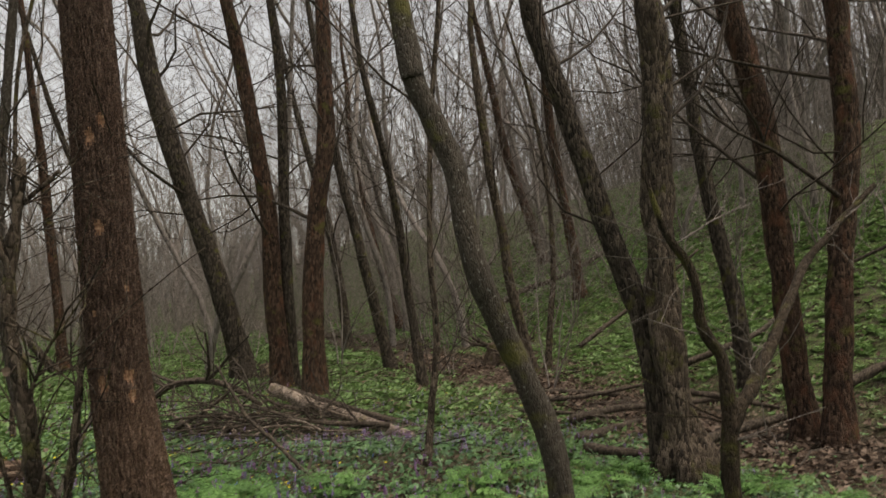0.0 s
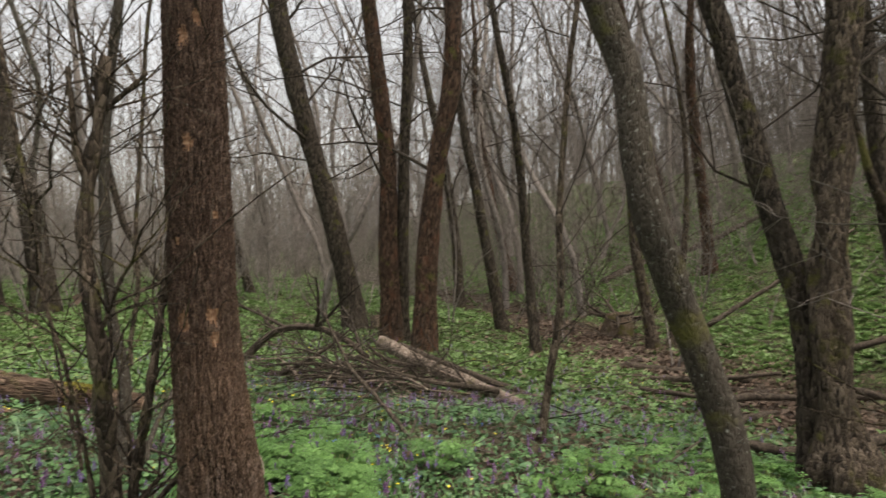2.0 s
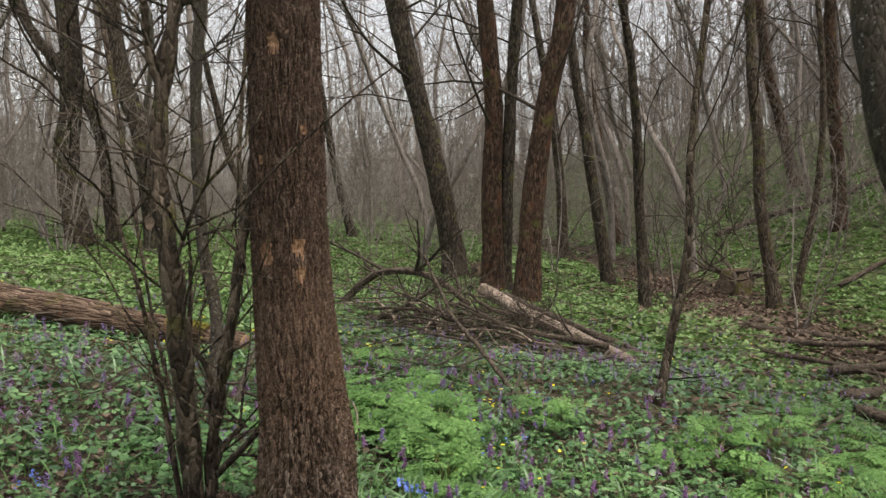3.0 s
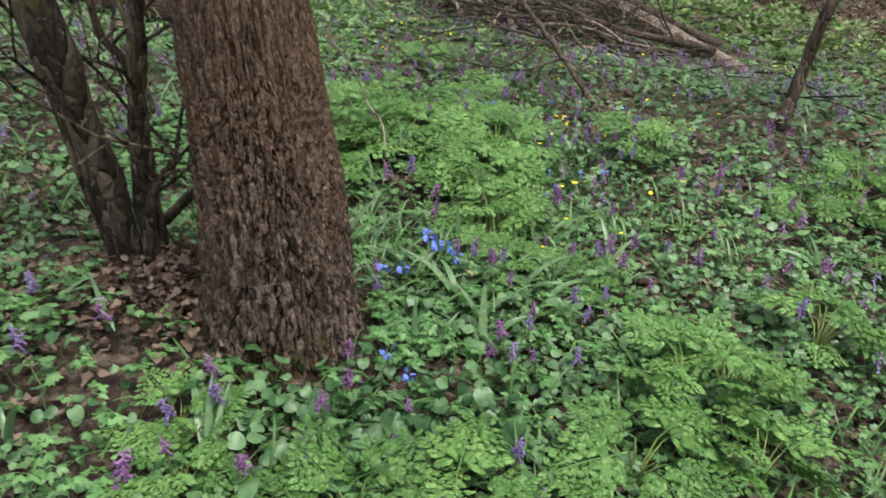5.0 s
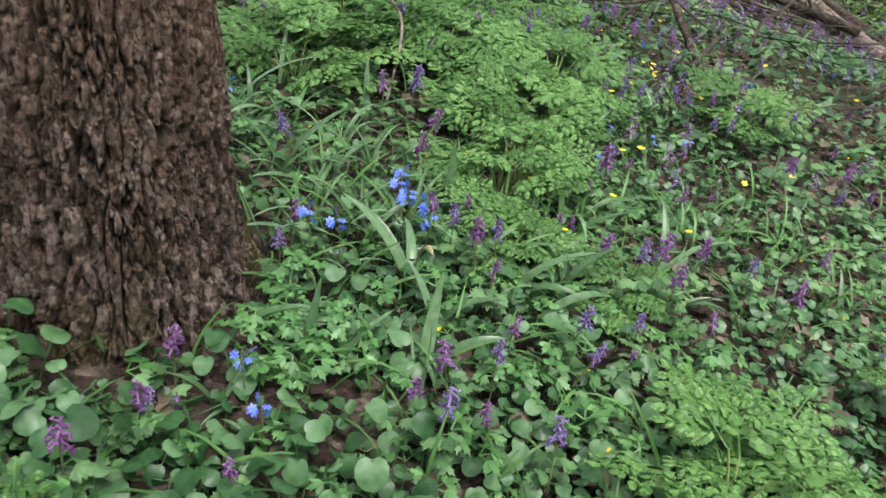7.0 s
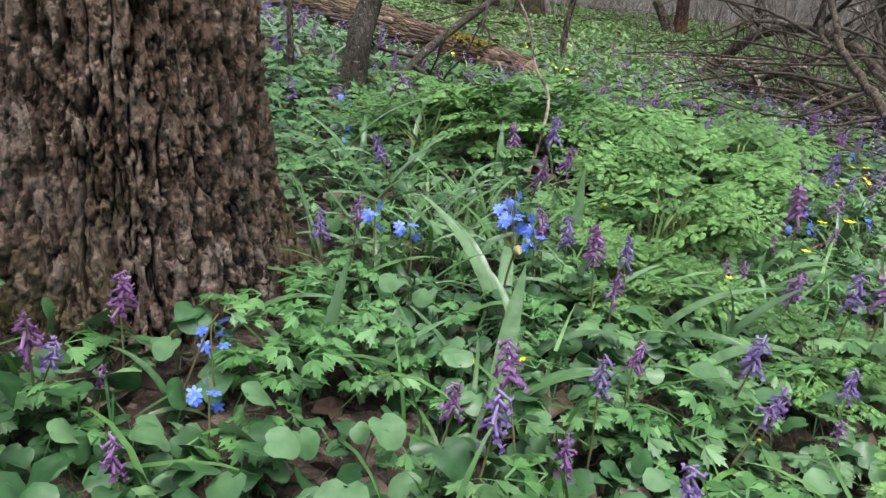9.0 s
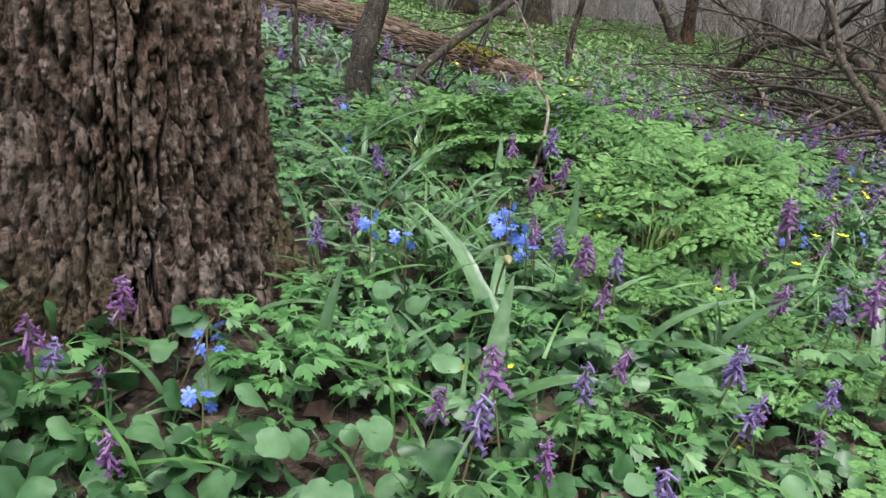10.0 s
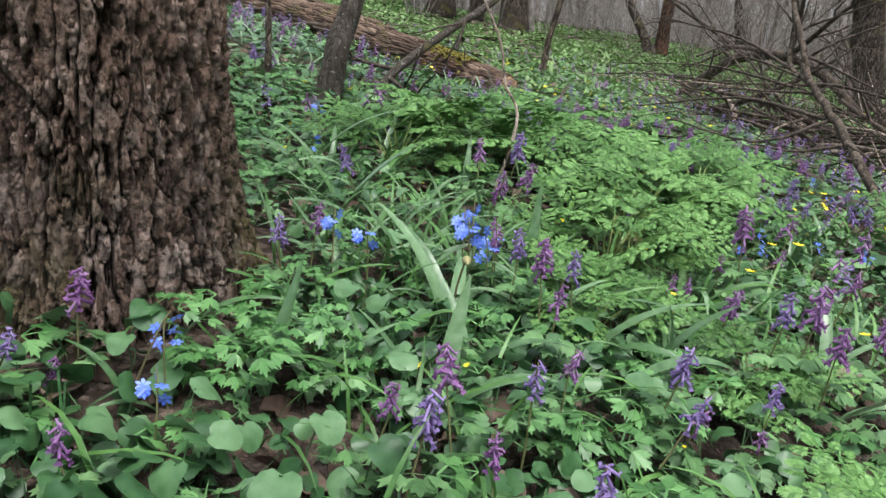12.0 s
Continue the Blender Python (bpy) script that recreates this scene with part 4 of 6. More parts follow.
def dead_branch():
    """A dark dead branch stuck in the ground, forked at the top, with long thin side limbs fanning out."""
    base = np.array([-1.20, 5.36, -0.04])
    root = thing("branch", "dark forked dead branch with long bare side limbs", "branch", "fallen wood", pose(*base))
    rand = np.random.default_rng(31)

    def limb(name, r0, r1, *pts, twigs=3):
        g = Geo()
        line = smooth_line(np.array(pts, float) - base, 20)
        line[2:-1] += rand.normal(0, r0 * 0.14, (17, 3))
        tube(g, line, np.linspace(r0, r1, 20), 7, 0.4, cap=True)
        spray = Geo()
        for k in range(twigs):
            w = line[-1] - line[0]
            bough(spray, line[rand.integers(4, 19)], w / np.linalg.norm(w) + rand.normal(0, 0.55, 3), rand.uniform(0.12, 0.40), max(r1 * 0.8, 0.0022), 1, rand, 0.02, 2, 0.0018)
        ob = part(name, g, DARKTWIG if r0 < 0.012 else BRUSH, root)
        if twigs:
            tagged(part("spray", spray, DARKTWIG, ob), kind="stuff")

    limb("stem", 0.019, 0.015, (-1.17, 5.33, -0.06), (-1.25, 5.42, 0.05), (-1.50, 5.62, 0.22), (-1.80, 5.85, 0.40), twigs=0)
    limb("fork", 0.013, 0.008, (-1.80, 5.85, 0.39), (-1.92, 5.89, 0.45), (-1.98, 5.97, 0.59), (-2.06, 6.03, 0.76), twigs=2)
    limb("fork", 0.016, 0.010, (-1.80, 5.85, 0.39), (-1.89, 5.90, 0.53), (-1.99, 5.96, 0.66), (-2.09, 6.01, 0.82), twigs=2)
    limb("side_limb", 0.009, 0.003, (-1.60, 5.70, 0.26), (-2.01, 5.73, 0.28), (-2.41, 5.58, 0.17))
    limb("side_limb", 0.008, 0.003, (-1.60, 5.68, 0.26), (-1.73, 5.41, 0.15), (-2.12, 5.41, 0.16))
    limb("side_limb", 0.006, 0.002, (-1.83, 5.86, 0.40), (-2.07, 5.81, 0.45), (-2.15, 5.76, 0.41))
    limb("side_limb", 0.009, 0.003, (-1.90, 5.88, 0.43), (-2.20, 5.91, 0.53), (-2.60, 5.88, 0.58))
    limb("side_limb", 0.007, 0.003, (-1.74, 5.80, 0.35), (-1.90, 5.79, 0.33), (-2.10, 5.68, 0.31))
    limb("side_limb", 0.007, 0.002, (-1.84, 5.82, 0.36), (-2.22, 5.84, 0.39), (-2.46, 5.80, 0.37))
    limb("side_limb", 0.008, 0.003, (-1.86, 5.90, 0.49), (-1.70, 5.88, 0.45), (-1.40, 5.82, 0.36))
    limb("side_limb", 0.009, 0.004, (-1.79, 5.86, 0.38), (-1.68, 5.89, 0.39), (-1.35, 5.82, 0.36))
    limb("side_limb", 0.008, 0.003, (-1.86, 5.91, 0.48), (-1.78, 5.95, 0.56), (-1.60, 6.19, 0.72))
    limb("side_limb", 0.008, 0.003, (-1.95, 5.97, 0.59), (-1.89, 6.01, 0.64), (-1.60, 6.10, 0.80))
    limb("side_limb", 0.007, 0.003, (-1.48, 5.59, 0.19), (-1.60, 5.47, 0.14), (-1.73, 5.41, 0.14))
    limb("side_limb", 0.007, 0.003, (-1.46, 5.57, 0.20), (-1.41, 5.56, 0.18), (-1.25, 5.62, 0.10))


dead_branch()


def brushwood():
    """The heap of cut branches in front of the three trees, every branch its own piece."""
    rand = np.random.default_rng(41)
    root = thing("brushwood_heap", "tangled heap of dead grey-brown branches on the ground", "brushwood", "", pose(-2.4, 8.2, 0.0))
    for i in range(105):
        g = Geo()
        s = rand.uniform(-1, 1)
        a = radians(rand.normal(158, 48)) + (math.pi if rand.uniform() < 0.25 else 0)
        c = np.array([0.70 * s + rand.normal(0, 0.22) + 0.05, rand.normal(-0.05 - 0.35 * (s < 0), 0.40), rand.uniform(0.02, 0.26)])
        c[2] += float(ground(c[0] - 2.4, c[1] + 8.2))
        length = rand.uniform(0.4, 1.35)
        w = np.array([math.cos(a), math.sin(a), rand.normal(0.10, 0.20)])
        p = [c - w * length * 0.5]
        for j in range(4):
            w = w + rand.normal(0, 0.17, 3) * [1, 1, 0.8]
            p.append(p[-1] + w * length / 4)
        p = [np.array([q[0], q[1], max(q[2], float(ground(q[0] - 2.4, q[1] + 8.2)) + 0.02)]) for q in p]
        r = rand.uniform(0.005, 0.015) if rand.uniform() < 0.86 else rand.uniform(0.02, 0.036)
        line = smooth_line(p, 9)
        tube(g, line, np.linspace(r, r * 0.4, 9), 6, 0.2, cap=True)
        twigs = Geo()
        for j in range(3):
            b = rand.normal(0, 1, 3) * [1, 1, 0.7]
            bough(twigs, line[rand.integers(2, 9)], w + b * 0.6, rand.uniform(0.25, 0.7), max(0.003, r * 0.35), 1, rand, 0.03, 2, 0.0022)
        branch = part("branch", g, BRUSH if i % 3 else PALELOG, root)
        tagged(part("spray", twigs, DARKTWIG, branch), kind="stuff")


brushwood()


def bush():
    """The dark clump of upright stems beside the thick trunk, with dead leaves caught in it."""
    rand = np.random.default_rng(51)
    base = np.array([-1.50, 2.84, 0.13])
    root = thing("shrub", "dark many-stemmed shrub with one stout leaning stem and caught dead leaves", "shrub", "", pose(*base))
    stems = (((-0.035, 0.020, -0.080), (-0.022, -0.030, 0.170), (0.009, -0.095, 0.430), (0.028, -0.150, 0.653), (0.033, -0.180, 0.828), (0.014, -0.190, 0.997), (-0.014, -0.180, 1.166), (-0.017, -0.160, 1.352), (0.005, -0.140, 1.539), (0.020, -0.120, 1.776), 0.036),
             ((0.000, 0.030, -0.080), (0.025, 0.000, 0.230), (0.076, -0.020, 0.451), (0.111, -0.020, 0.635), (0.127, 0.000, 0.814), (0.142, 0.020, 0.993), (0.145, 0.060, 1.210), 0.021),
             ((-0.020, 0.080, -0.080), (-0.030, 0.080, 0.170), (-0.045, 0.080, 0.470), (-0.101, 0.060, 0.572), (-0.105, 0.060, 0.725), (-0.102, 0.060, 0.849), 0.012),
             ((-0.050, -0.010, -0.080), (-0.098, -0.060, 0.372), (-0.136, -0.080, 0.595), (-0.189, -0.080, 0.776), (-0.268, -0.060, 0.920), (-0.325, -0.040, 1.049), 0.010),
             ((0.030, -0.010, 0.120), (0.060, -0.010, 0.250), (0.100, 0.000, 0.310), (0.140, 0.010, 0.355), 0.013),
             ((0.033, -0.180, 0.828), (0.099, -0.200, 0.948), (0.173, -0.220, 1.063), (0.296, -0.240, 1.155), 0.007),
             ((-0.017, -0.160, 1.352), (-0.043, -0.180, 1.451), (-0.041, -0.200, 1.563), (-0.042, -0.220, 1.721), 0.015),
             ((-0.002, -0.140, 1.523), (0.014, -0.120, 1.593), (0.083, -0.100, 1.658), (0.151, -0.080, 1.723), 0.012))
    for spec in stems:
        g = Geo()
        line = smooth_line(np.array(spec[:-1], float), 26)
        r = np.linspace(spec[-1], spec[-1] * 0.55, 26)
        tube(g, line, r * (1 + 0.16 * np.sin(np.arange(26) * 1.9)), 12, 0.4, cap=True)
        for j in range(7):
            a = rand.uniform(0, 6.28)
            bough(g, line[rand.integers(6, 26)], np.array([math.cos(a), math.sin(a), 0.7]), rand.uniform(0.2, 0.6), 0.005, 1, rand, 0.0, 3, 0.0022)
        part("stem", g, BARK_TAN, root)


bush()


def sapling():
    """Mossy young stem with a forked arm, close to the path on the east side."""
    base = np.array([1.36, 3.88, float(ground(1.36, 3.88))])
    root = thing("sapling", "mossy forked young tree with thin wiry twigs", "tree", "", pose(*base))
    g = Geo()
    main = smooth_line(np.array([(1.36, 3.88, -0.40), (1.36, 3.88, -0.05), (1.37, 3.87, 0.16), (1.39, 3.86, 0.49), (1.39, 3.85, 0.71), (1.37, 3.85, 0.84), (1.29, 3.81, 0.99), (1.26, 3.78, 1.25), (1.13, 3.72, 1.49), (1.05, 3.70, 1.80)]) - base, 34)
    tube(g, main, np.interp(np.linspace(0, 1, 34), [0, 0.3, 0.5, 0.8, 1], [0.052, 0.042, 0.033, 0.024, 0.008]), 11, 0.6)
    arm = smooth_line(np.array([(1.39, 3.86, 0.47), (1.46, 3.91, 0.56), (1.60, 4.06, 0.67), (1.84, 4.36, 0.89), (2.23, 4.86, 1.26), (2.44, 5.02, 1.40), (2.64, 5.17, 1.55), (2.95, 5.37, 1.76)]) - base, 30)
    tube(g, arm, np.linspace(0.040, 0.018, 30), 10, 0.6)
    for line in ([(1.39, 3.86, 0.49), (1.25, 3.83, 0.54), (1.11, 3.80, 0.56), (0.84, 3.74, 0.63)], [(1.39, 3.86, 0.50), (1.24, 3.82, 0.58), (1.06, 3.79, 0.70), (0.82, 3.73, 0.85)]):
        tube(g, smooth_line(np.array(line) - base, 14), np.linspace(0.006, 0.002, 14), 5, 0.4)
    part("trunk", g, BARK_MOSS, root)
    rand, c = np.random.default_rng(61), Geo()
    for line in (main, arm):
        for j in range(9):
            a = rand.uniform(0, 6.28)
            bough(c, line[rand.integers(8, len(line))], np.array([math.cos(a), math.sin(a), 0.25]), rand.uniform(0.4, 0.9), 0.004, 1, rand, 0.06, 3, 0.0018)
    tagged(part("crown", c, TWIG, root), kind="stuff")


sapling()


def stumps():
    rand = np.random.default_rng(71)
    for x, y, h, r, label in ((-4.0, 12.9, 0.28, 0.11, "low broken mossy stump"), (0.1, 15.6, 0.45, 0.28, "uprooted dark stump with torn roots")):
        z = float(ground(x, y))
        root = thing("tree_stump", label, "stump", "", pose(x, y, z))
        g = Geo()
        tube(g, smooth_line([(0, 0, -0.1), (0.02, 0, h * 0.5), (0.0, 0.03, h)], 8), np.linspace(r * 1.2, r * 0.85, 8), 12, 0.6, cap=True)
        part("body", g, MOSSY, root)
        g = Geo()
        for i in range(10):
            a = rand.uniform(0, 6.28)
            bough(g, np.array([0, 0, h * rand.uniform(0.1, 0.9)]), np.array([math.cos(a), math.sin(a), rand.uniform(-0.2, 0.5)]), r * 3, r * 0.18, 1, rand, 0.05, 3, 0.006)
        tagged(part("root_mass", g, BRUSH, root), kind="stuff")


stumps()

# ---- plants of the woodland floor ----
ROUND = leafy("lesser_celandine_leaf", (0.012, 0.041, 0.013), (0.041, 0.105, 0.036), (0.108, 0.200, 0.090), 0.40, 0.15, spec=0.38)
CORYLEAF = leafy("corydalis_leaf", (0.027, 0.067, 0.022), (0.076, 0.160, 0.055), (0.150, 0.266, 0.108), 0.50, 0.16, spec=0.28)
FERNY = leafy("chervil_leaf", (0.036, 0.090, 0.020), (0.086, 0.190, 0.046), (0.170, 0.310, 0.096), 0.50, 0.20, spec=0.26)
ANEMONE = leafy("anemone_leaf", (0.026, 0.080, 0.020), (0.066, 0.168, 0.046), (0.130, 0.270, 0.090), 0.44, 0.16)
BLADE = leafy("blade_leaf", (0.060, 0.122, 0.048), (0.135, 0.230, 0.110), (0.285, 0.380, 0.245), 0.30, 0.18)
GRASS = leafy("thin_grass", (0.046, 0.115, 0.026), (0.086, 0.196, 0.046), (0.150, 0.275, 0.085), 0.45, 0.25)
CARPET = leafy("distant_green_growth", (0.080, 0.142, 0.044), (0.138, 0.234, 0.074), (0.215, 0.335, 0.120), 0.55, 0.3)
PURPLE = leafy("corydalis_flower", (0.120, 0.046, 0.140), (0.265, 0.128, 0.300), (0.460, 0.300, 0.500), 0.55, 0.3, spec=0.2)
MAUVE = leafy("corydalis_flower_blue", (0.125, 0.082, 0.215), (0.245, 0.172, 0.385), (0.420, 0.335, 0.560), 0.55, 0.3, spec=0.2)
BLUE = leafy("squill_flower", (0.062, 0.115, 0.520), (0.105, 0.190, 0.670), (0.220, 0.320, 0.780), 0.45, 0.25)
YELLOW = leafy("yellow_flower", (0.60, 0.46, 0.008), (0.74, 0.60, 0.012), (0.84, 0.72, 0.04), 0.4, 0.15)
STALK = leafy("plant_stalk", (0.075, 0.085, 0.030), (0.12, 0.13, 0.05), (0.17, 0.13, 0.08), 0.5, 0.1)
DEADLEAF = leafy("dead_leaf", (0.032, 0.021, 0.015), (0.085, 0.058, 0.043), (0.200, 0.152, 0.120), 0.85, 0.1, spec=0.15)
FRESH = leafy("juicy_stalk", (0.14, 0.19, 0.05), (0.20, 0.26, 0.08), (0.27, 0.32, 0.12), 0.45, 0.1)
BUD = leafy("flower_bud", (0.16, 0.15, 0.05), (0.27, 0.24, 0.10), (0.36, 0.32, 0.18), 0.5, 0.1)


def fan(outline, cup=0.0, wave=0.0):
    """A leaf from its outline: a fan about its middle, cupped and waved."""
    o = np.asarray(outline, float)
    n = len(o)
    c = o.mean(0)
    v = np.concatenate([[[c[0], c[1], 0.0]], np.column_stack([o, np.zeros(n)])])
    r = np.hypot(v[:, 0] - c[0], v[:, 1] - c[1])
    v[:, 2] = cup * r ** 2 + wave * np.sin(np.arctan2(v[:, 1], v[:, 0]) * 5) * r
    i = np.arange(n)
    return v, np.stack([np.zeros(n, int), 1 + i, 1 + (i + 1) % n], 1)


def join(*shapes):
    v, f, n = [], [], 0
    for shape in shapes:
        v.append(shape[0])
        f.append(shape[1] + n)
        n += len(shape[0])
    return np.concatenate(v), np.concatenate(f)


def moved(shape, m=None, at=(0, 0, 0)):
    v = shape[0] if m is None else shape[0] @ np.asarray(m).T
    return (v + np.asarray(at), *shape[1:])


def strip(line, width, flat=(1, 0, 0)):
    """A thin flat stalk along line."""
    line = np.asarray(line, float)
    w = np.asarray(flat, float) * width / 2
    v = np.concatenate([line - w, line + w])
    n = len(line)
    i = np.arange(n - 1)
    return v, np.concatenate([np.stack([i, i + 1, n + i + 1], 1), np.stack([i, n + i + 1, n + i], 1)])


def heart(n=14, notch=0.35, rough=0.05, rings=True):
    """Round to heart-shaped leaf, 1 across, notched where the stalk joins, folded a little along its middle."""
    t = np.linspace(0, 2 * math.pi, n, endpoint=False)
    r = 0.5 * (1 - notch * np.exp(-((np.minimum(t, 2 * math.pi - t)) / 0.45) ** 2)) * (1 + rough * np.sin(t * 7))
    rim = np.column_stack([-r * np.sin(t) * 0.96, -r * np.cos(t) * 1.04 + 0.30])
    mid = np.array([0, 0.22])
    if not rings:
        return fan(rim, -0.28, 0.03)
    half = mid + (rim[::2] - mid) * 0.55
    v = np.concatenate([[mid], half, rim])
    h = len(half)
    i = np.arange(h)
    k = (i + 1) % h
    f = np.concatenate([np.stack([0 * i, 1 + i, 1 + k], 1), np.stack([1 + i, 1 + h + 2 * i, 1 + h + 2 * i + 1], 1),
                        np.stack([1 + i, 1 + h + 2 * i + 1, 1 + k], 1), np.stack([1 + k, 1 + h + 2 * i + 1, 1 + h + (2 * i + 2) % n], 1)])
    d = np.hypot(v[:, 0], v[:, 1] - 0.22)
    z = 0.52 * np.abs(v[:, 0]) ** 1.15 - 0.75 * d ** 2 + 0.09 * np.sin(5 * np.arctan2(v[:, 1] - 0.22, v[:, 0])) * d
    return np.column_stack([v, z]), f


def round_leaf(detail, high):
    """A celandine leaf on its stalk; the foot of the stalk is the origin, 1 leaf across."""
    blade = heart(14) if detail else heart(7, rings=False)
    rand = np.random.default_rng(int(high * 100))
    top = np.array([0, 0.35, high])
    blade = moved(blade, rotation(-0.35, 0.1, 0), top)
    if not detail:
        return blade
    return join(blade, strip([(0, 0, 0), (0, 0.12, high * 0.55), top], 0.07))


KITE = (np.array([(0, 0, 0), (0.20, 0.45, -0.03), (0, 1, -0.06), (-0.20, 0.45, -0.03)], float), np.array([(0, 1, 2), (0, 2, 3)]))


def leaflet(lobes, narrow=0.5):
    """Cut leaflet, 1 long, pointing to +y, blunt or with three rounded lobes."""
    w = narrow
    if lobes == 1:
        o = [(0, 0), (w * 0.42, 0.40), (w * 0.42, 0.75), (0, 1.0), (-w * 0.42, 0.75), (-w * 0.42, 0.40)]
    else:
        o = [(0, 0), (w * 0.34, 0.22), (w * 0.62, 0.50), (w * 0.33, 0.50), (w * 0.46, 0.76), (w * 0.20, 0.72), (0, 1.0), (-w * 0.20, 0.72), (-w * 0.46, 0.76), (-w * 0.33, 0.50), (-w * 0.62, 0.50), (-w * 0.34, 0.22)]
    v = np.array([(x, y, -0.22 * x * x / (w * w) - 0.14 * y * y + 0.03 * math.sin(9 * x + 5 * y)) for x, y in o])
    i = np.arange(1, len(o) - 1)
    return v, np.stack([0 * i, i, i + 1], 1)


def feather(wide=1.25):
    """Deeply cut leaflet, 1 long, pointing to +y: pairs of narrow lobes on a midrib."""
    out = [moved(KITE, np.diag([0.42, 1.0, 1.0]))]
    for y, size in ((0.10, 0.40), (0.28, 0.42), (0.46, 0.36), (0.63, 0.27), (0.78, 0.18)):
        for side in (-1, 1):
            out.append(moved(KITE, rotation(-0.10, 0.16 * side, -0.82 * side) @ np.diag([wide, 1.0, 1.0]) * size, (0, y, -0.05 * y * y)))
    return join(*out)


def cut_leaf(narrow=0.75, lobes=3, spread=1.05, small=False):
    """Leaf of three times three leaflets on a stalk of its own, about 1 across."""
    out, petal = [], leaflet(lobes, narrow)
    for a in (-spread, 0.0, spread):
        c = rotation(0, 0, a)
        arm = c @ np.array([0, 0.22, 0.02])
        for b in ((-0.75, 0.0, 0.75) if not small else (0.0,)):
            s = (0.34 if b else 0.42) if not small else 0.55
            r = rotation(-0.15 - 0.1 * abs(b), 0.12 * b, a + b)
            out.append(moved(petal, r * s, arm))
        out.append(strip([(0, 0, 0), arm], 0.03, c @ np.array([1.0, 0, 0])))
    return join(*out)


def ferny_leaf(seed, fine=True, broad=False):
    """Chervil leaf, 1 long: a flat triangle of pinnae, each cut into toothed leaflets; drooping at the tip."""
    rand = np.random.default_rng(seed)
    out = []
    lobed = feather(1.6 if broad else 1.25) if fine else leaflet(1, 0.47)
    rows = ((0.15, 0.50), (0.31, 0.41), (0.46, 0.32), (0.59, 0.24), (0.70, 0.17), (0.80, 0.11)) if fine else ((0.16, 0.5), (0.38, 0.40), (0.58, 0.28), (0.76, 0.17))
    for y, length in rows:
        for side in (-1, 1):
            a = side * -(1.02 + rand.normal(0, 0.06))
            c = rotation(0, 0, a)
            n = max(2, int(length * (9 if fine else 7)))
            for i in range(n):
                s = (i + 0.6) / (n + 0.4)
                size = ((1.08 - s) * 0.42 + 0.06) * length + 0.012
                q = np.array([0, y, 0]) + c @ np.array([0, s * length, 0])
                for b in (-0.72, 0.72):
                    turn = rotation(rand.normal(-0.05, 0.16), rand.normal(0, 0.2), a + b + rand.normal(0, 0.08))
                    out.append(moved(lobed, turn * size, q))
            out.append(moved(lobed, c * (0.10 + 0.12 * length), np.array([0, y, 0]) + c @ np.array([0, length * 0.93, 0])))
            out.append(strip([(0, y, 0), np.array([0, y, 0]) + c @ np.array([0, length, 0])], 0.010, c @ np.array([1.0, 0, 0])))
    out.append(moved(lobed, np.eye(3) * 0.15, (0, 0.88, 0)))
    out.append(strip([(0, -0.02, 0), (0, 0.5, 0), (0, 0.96, 0)], 0.016))
    v, f = join(*out)
    v[:, 2] += -0.26 * np.maximum(v[:, 1], 0) ** 2 - 0.40 * v[:, 0] ** 2 + 0.02 * np.sin(v[:, 1] * 19 + v[:, 0] * 11)
    return v, f


def blade_leaf(seed, wide=0.09, bend=1.0, fold=0.25, n=11):
    """Strap leaf, 1 long, rising from the origin and arching over towards +y, keeled along the middle."""
    rand = np.random.default_rng(seed)
    s = np.linspace(0, 1, n)
    up = 1.25 - bend * s * 1.4
    y = np.concatenate([[0], np.cumsum(np.cos(up[:-1]) / (n - 1))])
    z = np.concatenate([[0], np.cumsum(np.sin(up[:-1]) / (n - 1))])
    w = wide * np.sin(np.pi * (0.10 + 0.90 * s) ** 0.8) ** 0.7
    w[-1] = 0.002
    twist = rand.normal(0, 0.35) * s
    mid = np.stack([0.06 * rand.normal() * s ** 2, y, z], 1)
    off = np.stack([np.cos(twist), 0 * s, np.sin(twist)], 1) * (w / 2)[:, None]
    lift = np.stack([0 * s, -np.sin(up), np.cos(up)], 1) * (w * fold)[:, None]
    v = np.concatenate([mid - off + lift, mid, mid + off + lift])
    i = np.arange(n - 1)
    q = np.concatenate([np.stack([i, n + i, n + i + 1, i + 1], 1), np.stack([n + i, 2 * n + i, 2 * n + i + 1, n + i + 1], 1)])
    return v, np.concatenate([q[:, [0, 1, 2]], q[:, [0, 2, 3]]])


